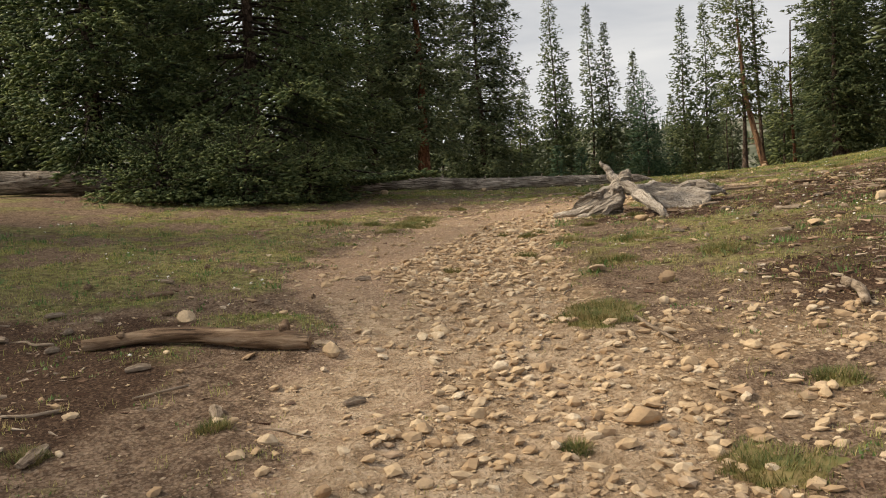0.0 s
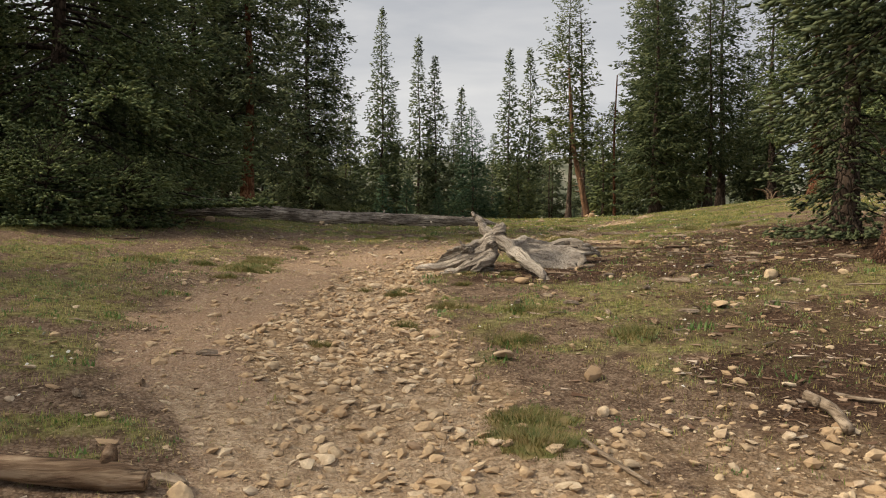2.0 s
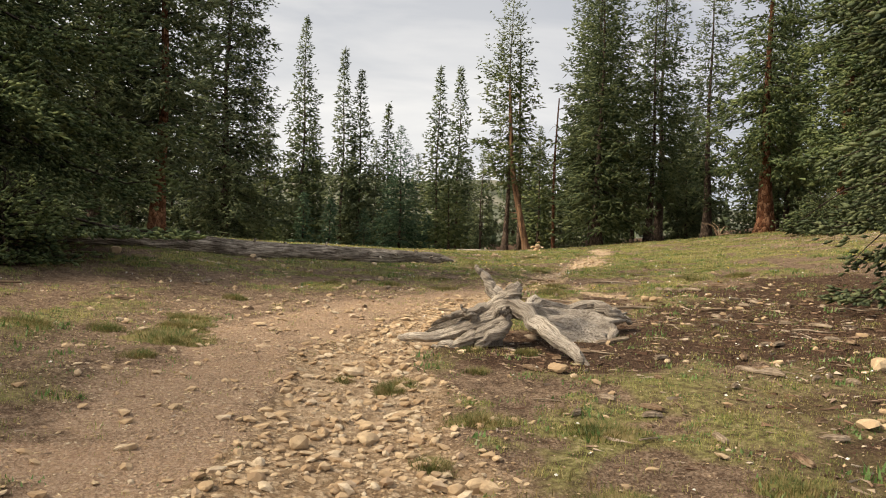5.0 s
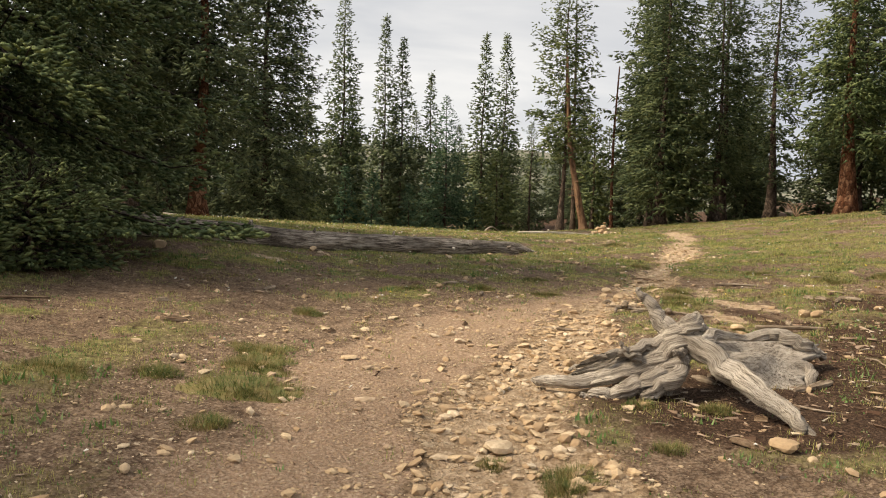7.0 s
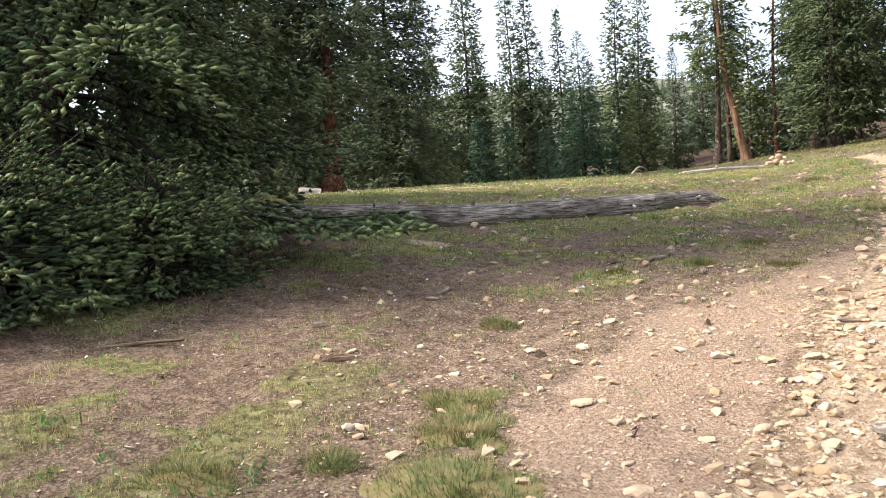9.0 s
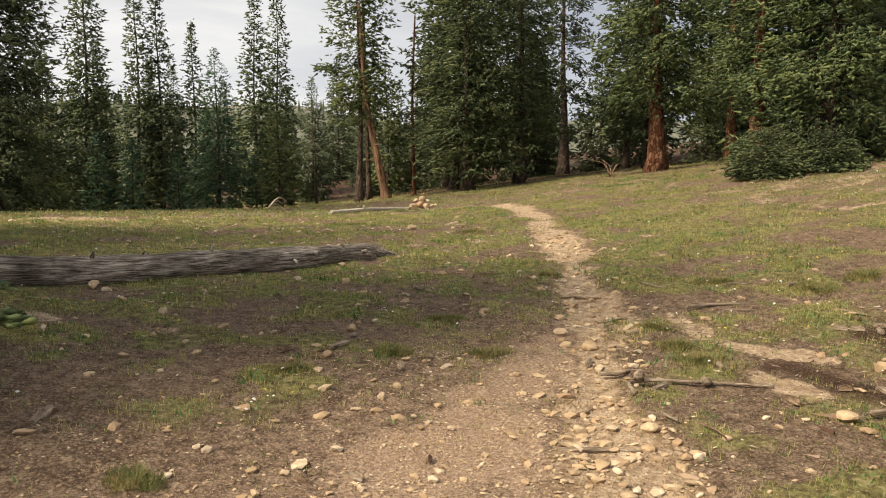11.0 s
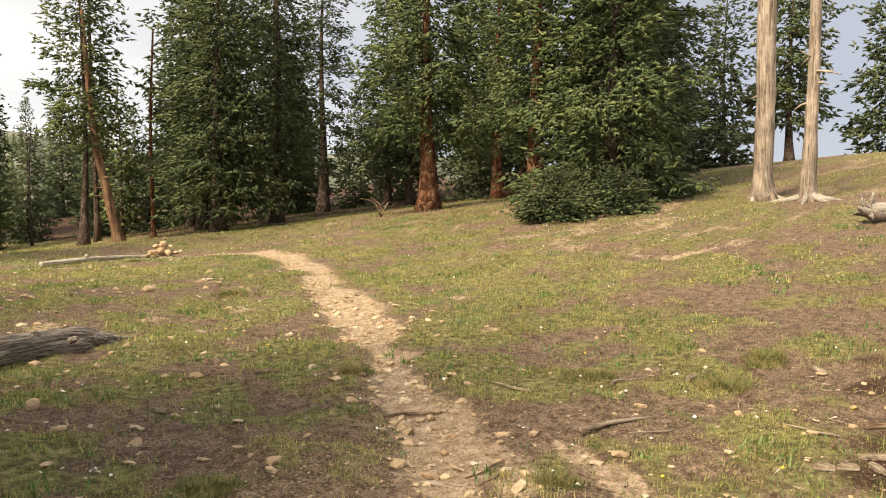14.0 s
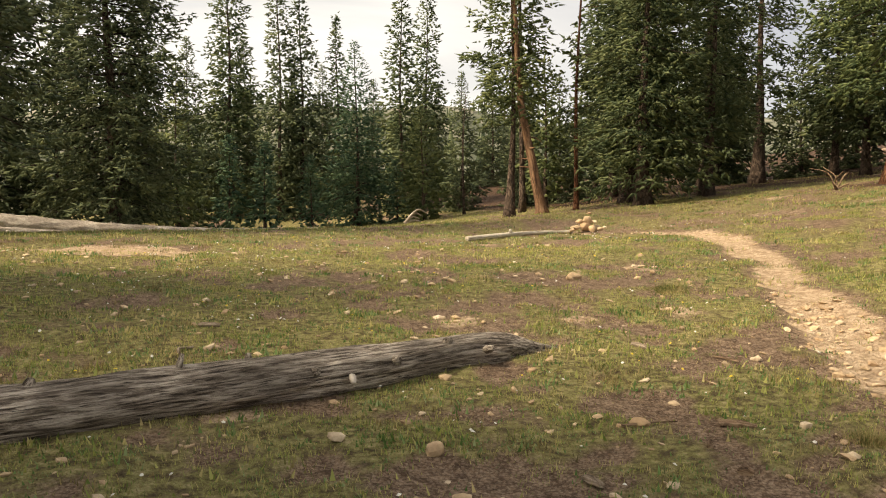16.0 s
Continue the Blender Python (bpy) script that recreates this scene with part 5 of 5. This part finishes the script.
def scatter_stones(name, n, area, lo, hi, weight, seed, sub, label):
    """Many loose stones in one mesh; weight(cover) is the chance that a place keeps its stone."""
    gen = np.random.default_rng(seed)
    x = gen.uniform(area[0], area[1], n)
    y = gen.uniform(area[2], area[3], n)
    kp = gen.random(n) < weight(*cover(x, y), x, y)
    x, y = x[kp], y[kp]
    z = ground_z(x, y)
    n = len(x)
    if sub == 0:
        base = 0.5 * np.array([(1, 0, 0), (-1, 0, 0), (0, 1, 0), (0, -1, 0), (0, 0, 1), (0, 0, -1)], float)
        tri = np.array([(0, 2, 4), (2, 1, 4), (1, 3, 4), (3, 0, 4), (2, 0, 5), (1, 2, 5), (3, 1, 5), (0, 3, 5)])
    else:
        bm = bmesh.new()
        bmesh.ops.create_icosphere(bm, subdivisions=sub, radius=0.5)
        base = np.array([v.co[:] for v in bm.verts])
        tri = np.array([[v.index for v in f.verts] for f in bm.faces])
        bm.free()
    size = lo + (hi - lo) * gen.random(n) ** 2.2
    wv = base[None] * (1 + gen.uniform(-0.32, 0.32, (n, len(base), 1)))
    wv = wv * np.stack([gen.uniform(0.85, 1.35, n), gen.uniform(0.65, 1.0, n), gen.uniform(0.28, 0.62, n)], -1)[:, None] * size[:, None, None]
    a = gen.uniform(0, 6.28, n)
    ca, sa_ = np.cos(a)[:, None], np.sin(a)[:, None]
    rx, ry = wv[..., 0] * ca - wv[..., 1] * sa_, wv[..., 0] * sa_ + wv[..., 1] * ca
    tl = gen.uniform(-0.35, 0.35, n)[:, None]
    rz = wv[..., 2] + rx * tl
    V = np.stack([rx + x[:, None], ry + y[:, None], rz + (z + size * 0.09)[:, None]], -1).reshape(-1, 3)
    T = (tri[None] + (np.arange(n) * len(base))[:, None, None]).reshape(-1, 3)
    ob = mesh_part(name, mesh_of(name, V, T), M_STONE)
    return tagged(ob, label, "gravel", kind="stuff")


scatter_stones("trail_rubble", 60000, (-2.6, 5.0, 1.5, 24), 0.018, 0.088, lambda s, t, sa, d, g, x, y: 0.035 + 0.75 * s * (1 - 0.45 * step(11, 14, y)) + 0.10 * t, 71, 1, "loose tan limestone rubble strewn over the trail")
scatter_stones("trail_gravel", 98000, (-3.6, 4.0, 2.2, 15), 0.007, 0.026, lambda s, t, sa, d, g, x, y: 0.10 + 0.5 * s + 0.85 * t - 0.05 * d, 72, 0, "fine pale gravel scattered on the soil")
scatter_stones("meadow_pebbles", 2500, (-9, 18, 14, 36), 0.02, 0.075, lambda s, t, sa, d, g, x, y: 0.12 + 0.3 * sa + 0.2 * s, 73, 1, "scattered pale pebbles in the meadow")


# ---- sticks and chips ----
def stick_mesh(name, seed, L, r, bend):
    gen = np.random.default_rng(seed)
    pts = curve_pts([(-L / 2, 0, 0), (-L / 6, gen.uniform(-bend, bend), 0.004), (L / 6, gen.uniform(-bend, bend), 0.002), (L / 2, gen.uniform(-bend, bend), 0)], 12)
    me = tube_mesh(name, pts, np.linspace(r, r * 0.45, 12), sides=7, knots=0.25, seed=seed)
    me.materials.append(M_CHIP if seed % 3 else M_STICK)
    return me


def chip_mesh(name, seed, L, w):
    gen = np.random.default_rng(seed)
    n = 9
    f = np.linspace(0, 1, n)
    half = w * (0.35 + 0.65 * np.sin(np.pi * (0.12 + 0.76 * f))) * gen.uniform(0.75, 1.1, n)
    mid = gen.uniform(-0.15, 0.15, n) * w
    xx = (f - 0.5) * L
    hgt = 0.012 + 0.012 * np.sin(np.pi * f) * gen.uniform(0.6, 1.2, n)
    top = np.r_[np.stack([xx, mid - half, hgt * 0.7], -1), np.stack([xx, mid, hgt * 1.25], -1), np.stack([xx, mid + half, hgt * 0.6], -1)]
    bot = top.copy()
    bot[:, 2] = -0.006
    V = np.r_[top, bot]
    m3 = 3 * n
    Q = []
    for i in range(n - 1):
        for r_ in range(2):
            a = r_ * n + i
            Q.append((a, a + 1, a + n + 1, a + n))
            Q.append((m3 + a, m3 + a + n, m3 + a + n + 1, m3 + a + 1))
        Q.append((i, m3 + i, m3 + i + 1, i + 1))
        k_ = 2 * n + i
        Q.append((k_, k_ + 1, m3 + k_ + 1, m3 + k_))
    for e in (0, n - 1):
        Q.append((e, e + n, m3 + e + n, m3 + e))
        Q.append((e + n, e + 2 * n, m3 + e + 2 * n, m3 + e + n))
    me = mesh_of(name, V, Q)
    me.materials.append(M_CHIP if seed % 4 else M_STICK)
    return me


STICKS = [stick_mesh("twig", 200 + k, 0.12 + 0.05 * k, 0.004 + 0.0011 * k, 0.012 + 0.006 * k) for k in range(6)]
CHIPS = [chip_mesh("wood_chip", 220 + k, 0.07 + 0.028 * k, 0.013 + 0.003 * k) for k in range(6)]
KNOWN_STICKS = ((2.68, 14.95, 0.45, -0.2, "grey root crossing the trail"), (2.02, 14.05, 0.55, -1.3, "thin root lying on the trail"), (1.52, 12.8, 0.32, -0.3, "dark twig on the trail"),
                (-3.5, 11.75, 0.55, 0.05, "pale stick beneath the spruce"), (2.06, 5.42, 0.4, -0.9, "grey stick in the grass"), (0.7, 11.9, 0.4, -0.4, "dark root on the trail"), (0.9, 12.4, 0.5, 0.3, "dark root on the trail"), (3.3, 13.9, 0.6, -0.2, "pale thin stick on dark soil"),
                (2.6, 11.5, 0.9, -0.15, "long grey piece of bark past the stump"), (3.2, 11.0, 0.7, 0.4, "long grey branch past the stump"))
for k, (kx, ky, kl, ka, lab) in enumerate(KNOWN_STICKS):
    me = stick_mesh("twig", 240 + k, kl, 0.012 + 0.008 * kl, 0.05)
    ob = new("twig", me)
    ob.location, ob.rotation_euler = (kx, ky, gz(kx, ky) + 0.012), (0, 0, ka)
    tagged(ob, lab, "twig", "twigs on the ground")
cnt_ = 0
while cnt_ < 190:
    if cnt_ % 5 < 3:
        kx, ky = 2.9 + rng.normal() * 1.2, 10.3 + rng.normal() * 2.2
    elif cnt_ % 5 == 3:
        kx, ky = -2.4 + rng.normal() * 0.7, 4.2 + rng.normal() * 1.2
    else:
        kx, ky = rng.uniform(-3, 6), rng.uniform(6, 19)
    cnt_ += 1
    is_chip = rng.random() < 0.62
    ob = new("wood_chip" if is_chip else "twig", (CHIPS if is_chip else STICKS)[int(rng.integers(0, 6))])
    ob.location, ob.rotation_euler = (kx, ky, gz(kx, ky) + 0.008), (rng.uniform(-0.15, 0.15), rng.uniform(-0.08, 0.08), rng.uniform(0, 6.28))
    if is_chip:
        tagged(ob, "bleached splinter of wood lying on the soil", "wood chip", "wood chips on the ground")
    else:
        tagged(ob, "thin weathered twig lying on the soil", "twig", "twigs on the ground")

# tangle of bare branches at the foot of the red trunk
tangle = thing("dead_branches", 12.6, 28.2, None, "tangle of bare brown branches lying on the ground", "branches")
for k in range(9):
    a_, L_ = rng.uniform(0, 6.28), rng.uniform(0.3, 0.65)
    line = curve_pts([(0, 0, 0.02), (math.cos(a_) * L_ * 0.4, math.sin(a_) * L_ * 0.4, 0.28 * rng.random() + 0.1), (math.cos(a_ + 0.4) * L_, math.sin(a_ + 0.4) * L_, 0.5 * rng.random() + 0.03)], 9)
    mesh_part("branch", tube_mesh("branch", line, np.linspace(0.022, 0.006, 9), sides=6, knots=0.2, seed=k), M_STICK, tangle)
tangle2 = thing("dead_branches", 5.0, 36.5, None, "grey broken branch lying at the meadow edge", "branches")
for k in range(4):
    a_, L_ = rng.uniform(-0.6, 0.9), rng.uniform(0.4, 0.75)
    line = curve_pts([(0, 0, 0.04), (math.cos(a_) * L_ * 0.5, 0, 0.12 + 0.1 * k), (math.cos(a_) * L_, 0.1 * k, 0.08 + 0.07 * k)], 9)
    mesh_part("branch", tube_mesh("branch", line, np.linspace(0.05, 0.012, 9), sides=6, knots=0.2, seed=k), M_GREY, tangle2)


# ---- grass and flowers ----
def grass_field(name, n, area, blades, height, width, weight, seed, material, label, spread=0.05, category="grass"):
    gen = np.random.default_rng(seed)
    x = gen.uniform(area[0], area[1], n)
    y = gen.uniform(area[2], area[3], n)
    kp = gen.random(n) < weight(*cover(x, y), x, y) * (0.12 + 1.1 * step(0.38, 0.66, vnoise(x, y, 0.13 + width * 9, seed)))
    x, y = x[kp], y[kp]
    n = len(x)
    hgt = height * gen.uniform(0.5, 1.3, (n, 1)) * gen.uniform(0.6, 1.15, (n, blades))
    ang = gen.uniform(0, 6.28, (n, blades))
    bx = x[:, None] + gen.normal(size=(n, blades)) * spread
    by = y[:, None] + gen.normal(size=(n, blades)) * spread
    bz = ground_z(bx, by) - 0.006
    leanv = gen.uniform(0.15, 0.75, (n, blades)) * hgt
    tx, ty = bx + np.cos(ang) * leanv, by + np.sin(ang) * leanv
    w = width * gen.uniform(0.7, 1.3, (n, blades)) * 0.5
    px, py = -np.sin(ang) * w, np.cos(ang) * w
    V = np.stack([np.stack([bx - px, by - py, bz], -1), np.stack([bx + px, by + py, bz], -1), np.stack([tx, ty, bz + hgt], -1)], 2).reshape(-1, 3)
    T = np.arange(len(V)).reshape(-1, 3)
    ob = mesh_part(name, mesh_of(name, V, T), material)
    return tagged(ob, label, category, kind="stuff")


grass_field("meadow_grass", 60000, (-5.5, 5.5, 2.2, 14), 8, 0.026, 0.0036, lambda s, t, sa, d, g, x, y: 0.02 + 0.75 * g, 81, M_GRASS, "short yellow-green alpine grass beside the trail", 0.025)
grass_field("meadow_grass", 78000, (-7, 10, 13, 24), 7, 0.030, 0.0062, lambda s, t, sa, d, g, x, y: 0.04 + 0.85 * g, 82, M_GRASS, "short yellow-green alpine meadow grass", 0.04)
grass_field("meadow_grass", 52000, (-14, 24, 15, 46), 4, 0.048, 0.020, lambda s, t, sa, d, g, x, y: 0.02 + 0.8 * g, 83, M_GRASS, "yellow-green meadow grass farther off", 0.09)
grass_field("dry_grass_clumps", 5200, (-7, 14, 3.5, 32), 26, 0.045, 0.008, lambda s, t, sa, d, g, x, y: 0.07 * (1 - s) * (1 - t) + 0.55 * g, 87, M_STRAW, "low tussocks of ochre dry grass", 0.06)
grass_field("grass_clumps", 8500, (-7, 13, 11.5, 30), 22, 0.040, 0.009, lambda s, t, sa, d, g, x, y: 0.03 * (1 - s) + 0.6 * g, 85, M_TUFT, "low clumps of yellow-green grass in the meadow", 0.055)
grass_field("small_tufts", 24000, (-5.5, 5.5, 2.6, 15), 13, 0.036, 0.0048, lambda s, t, sa, d, g, x, y: (0.16 + 0.55 * g) * (1 - s) * (1 - t) * (1 - 0.5 * d), 90, M_GRASS, "small green tufts of grass scattered on bare soil", 0.035)
grass_field("herb_clumps", 6500, (-7, 13, 4, 30), 14, 0.045, 0.018, lambda s, t, sa, d, g, x, y: 0.05 * (1 - s) * (1 - t) + 0.5 * g, 86, M_HERB, "small leafy green herb clumps in the meadow", 0.05, "herbs")
grass_field("low_herbs", 52000, (-5.5, 6, 2.2, 22), 6, 0.022, 0.013, lambda s, t, sa, d, g, x, y: 0.045 * (1 - s) * (1 - t) + 0.5 * g, 84, M_HERB, "low leafy green herbs among the grass", 0.025, "herbs")


def litter(name, n, area, length, weight, seed, label):
    """Slivers of bark, needles and rotten wood lying flat on the soil."""
    gen = np.random.default_rng(seed)
    x, y = gen.uniform(area[0], area[1], n), gen.uniform(area[2], area[3], n)
    kp = gen.random(n) < weight(*cover(x, y), x, y)
    x, y = x[kp], y[kp]
    n = len(x)
    a = gen.uniform(0, 6.28, n)
    D = unit(np.stack([np.cos(a), np.sin(a), gen.normal(size=n) * 0.12], -1))
    P = np.stack([x, y, ground_z(x, y) + 0.005], -1)
    v, t = shoots(P, D, 0, 0, 0, length, length * 0.11, gen, gen.uniform(0.35, 1.3, n))
    return tagged(mesh_part(name, mesh_of(name, v, t), M_LITTER), label, "litter", kind="stuff")


litter("forest_litter", 26000, (-4.5, 6.5, 2.4, 15), 0.055, lambda s, t, sa, d, g, x, y: (0.10 + 0.65 * d) * (1 - s) * (1 - 0.8 * t), 88, "brown slivers of bark and needles on the soil")
litter("wood_splinters", 4200, (0.4, 4.2, 4.5, 11.8), 0.10, lambda s, t, sa, d, g, x, y: (0.05 + 0.5 * d) * (1 - s) * (1 - t), 89, "weathered splinters of wood strewn on the soil")


def grass_tuft(x, y, size, seed, label):
    """A low uneven mound of turf under a mat of short thin blades."""
    gen = np.random.default_rng(seed)
    tuft = thing("grass_tuft", x, y, None, label, "grass tuft", "grass tufts")
    z0 = tuft.location[2]

    def edge(a):
        return size * (0.62 + 0.75 * (vnoise(np.cos(a) * 1.7 + seed, np.sin(a) * 1.7 + 5, 1.0, seed) - 0.25))

    ra, rb = np.meshgrid(np.linspace(0, 1, 6), np.linspace(0, 2 * np.pi, 18, endpoint=False), indexing="ij")
    mx, my = ra * edge(rb) * np.cos(rb) * 1.15, ra * edge(rb) * np.sin(rb)
    mz = ground_z(mx + x, my + y) - z0 + 0.06 * size * (1 - ra ** 2) * (0.6 + 0.8 * vnoise(mx + x, my + y, 0.07, seed)) - 0.006
    i, j = np.meshgrid(np.arange(5), np.arange(18), indexing="ij")
    q = np.stack([i * 18 + j, (i + 1) * 18 + j, (i + 1) * 18 + (j + 1) % 18, i * 18 + (j + 1) % 18], -1).reshape(-1, 4)
    mesh_part("turf_mound", mesh_of("turf_mound", np.stack([mx, my, mz], -1).reshape(-1, 3), q, True), M_TUFT, tuft)
    n = int(1500 * size / 0.3)
    a = gen.uniform(0, 6.28, n)
    f = np.sqrt(gen.random(n)) * gen.uniform(0.8, 1.08, n)
    bx, by = f * edge(a) * np.cos(a) * 1.15, f * edge(a) * np.sin(a)
    hg = (0.016 + 0.030 * (1 - np.minimum(1, f) ** 2)) * gen.uniform(0.5, 1.4, n)
    ang = a + gen.normal(size=n) * 1.1
    ln = hg * gen.uniform(0.3, 1.2, n)
    bz = ground_z(bx + x, by + y) - z0 + 0.055 * size * np.maximum(0, 1 - f ** 2) - 0.008
    w = 0.0024
    V = np.stack([np.stack([bx - np.sin(ang) * w, by + np.cos(ang) * w, bz], -1), np.stack([bx + np.sin(ang) * w, by - np.cos(ang) * w, bz], -1),
                  np.stack([bx + np.cos(ang) * ln, by + np.sin(ang) * ln, bz + hg], -1)], 1).reshape(-1, 3)
    tagged(mesh_part("grass_mat", mesh_of("grass_mat", V, np.arange(len(V)).reshape(-1, 3)), M_TUFT, tuft), kind="stuff")
    return tuft


for k, (gx, gy, gs) in enumerate(((0.69, 3.12, 0.26), (0.2, 5.0, 0.30), (0.24, 5.35, 0.26), (0.03, 3.29, 0.07), (-2.05, 2.98, 0.10), (-1.46, 3.36, 0.09), (1.19, 3.97, 0.16), (1.45, 3.7, 0.18), (-0.24, 8.83, 0.17), (-0.27, 7.36, 0.13),
                                  (0.11, 7.99, 0.24), (0.69, 7.73, 0.28), (0.43, 6.83, 0.26), (-1.68, 10.87, 0.30), (1.26, 6.89, 0.24), (-1.69, 10.5, 0.30), (-1.7, 9.96, 0.34), (-0.29, 8.7, 0.13), (0.33, 9.05, 0.10), (-1.84, 9.38, 0.14),
                                  (-1.38, 12.26, 0.16), (2.06, 12.75, 0.20), (-2.71, 10.05, 0.26), (-2.21, 10.2, 0.16), (1.0, 13.59, 0.20), (2.19, 13.13, 0.2), (1.13, 14.55, 0.22), (-0.35, 13.56, 0.2), (0.38, 13.74, 0.18),
                                  (0.45, 9.72, 0.10), (0.85, 9.62, 0.12), (-0.55, 9.0, 0.08), (4.35, 13.9, 0.26), (3.9, 14.6, 0.24), (5.1, 14.0, 0.26), (2.9, 15.9, 0.18), (4.0, 19.8, 0.26), (-0.84, 6.82, 0.09), (2.4, 13.6, 0.16))):
    dry = k in (0, 1, 2, 13, 15, 16, 21, 32, 34)
    grass_tuft(gx, gy, gs, 300 + k, "dense low cushion of olive-brown grass" if dry else "dense low cushion of yellow-green grass")


def flowers(name, n, area, size, weight, seed, material, label):
    gen = np.random.default_rng(seed)
    x = gen.uniform(area[0], area[1], n)
    y = gen.uniform(area[2], area[3], n)
    cl = step(0.5, 0.66, fbm(x, y, 1.3, seed))
    kp = gen.random(n) < weight(*cover(x, y), x, y) * (0.12 + cl)
    x, y = x[kp], y[kp]
    n = len(x)
    h = gen.uniform(0.012, 0.045, n)
    z = ground_z(x, y) + h
    V, a = [], np.linspace(0, 2 * np.pi, 6, endpoint=False)
    s = size * gen.uniform(0.7, 1.3, n)
    tx, ty = gen.normal(size=n) * 0.3, gen.normal(size=n) * 0.3
    ring = [np.stack([x + np.cos(b) * s, y + np.sin(b) * s, z + s * (np.cos(b) * tx + np.sin(b) * ty)], -1) for b in a]
    V = np.stack([np.stack([x, y, z + s * 0.7], -1), *ring], 1).reshape(-1, 3)
    face = np.array([[0, 1 + k, 1 + (k + 1) % 6] for k in range(6)])
    T = (face[None] + (np.arange(n) * 7)[:, None, None]).reshape(-1, 3)
    ob = mesh_part(name, mesh_of(name, V, T), material)
    return tagged(ob, label, "flowers", kind="stuff")


flowers("white_wildflowers", 7000, (-6, 13, 3, 26), 0.0095, lambda s, t, sa, d, g, x, y: 0.05 + 0.5 * g, 91, M_PETAL, "tiny white wildflowers in the grass")
flowers("yellow_wildflowers", 2500, (-6, 10, 12, 26), 0.010, lambda s, t, sa, d, g, x, y: 0.3 * g, 92, M_YELLOW, "tiny yellow wildflowers in the grass")


# far woods on the valley's other side
def far_woods():
    gen = np.random.default_rng(95)
    n = 3600
    x, y = gen.uniform(-260, 380, n), gen.uniform(95, 800, n)
    kp = fbm(x, y, 90, 96) > 0.43 - 0.12 * step(300, 150, y)
    x, y = x[kp], y[kp]
    n = len(x)
    z = land(x, y)
    h = gen.uniform(6, 13, n)
    r = h * gen.uniform(0.13, 0.2, n)
    lev = 4
    V, T = [], []
    a = np.linspace(0, 2 * np.pi, 5, endpoint=False)
    for k in range(lev):
        lo, hi = z + h * k / lev * 0.85, z + h * (0.35 + 0.65 * (k + 1) / lev)
        rr = r * (1 - 0.75 * k / lev)
        tilt = gen.uniform(0, 6.28, n)
        ring = [np.stack([x + np.cos(b + tilt) * rr, y + np.sin(b + tilt) * rr, lo + gen.uniform(-0.3, 0.3, n)], -1) for b in a]
        V.append(np.stack([*ring, np.stack([x, y, hi], -1)], 1).reshape(-1, 3))
        face = np.array([[j, (j + 1) % 5, 5] for j in range(5)])
        T.append((face[None] + (np.arange(n) * 6)[:, None, None]).reshape(-1, 3) + k * n * 6)
    ob = mesh_part("far_woods", mesh_of("far_woods", np.concatenate(V), np.concatenate(T)), NEEDLES["dark"])
    return tagged(ob, "scattered dark conifers on the distant hillside", "woods", kind="stuff")


far_woods()
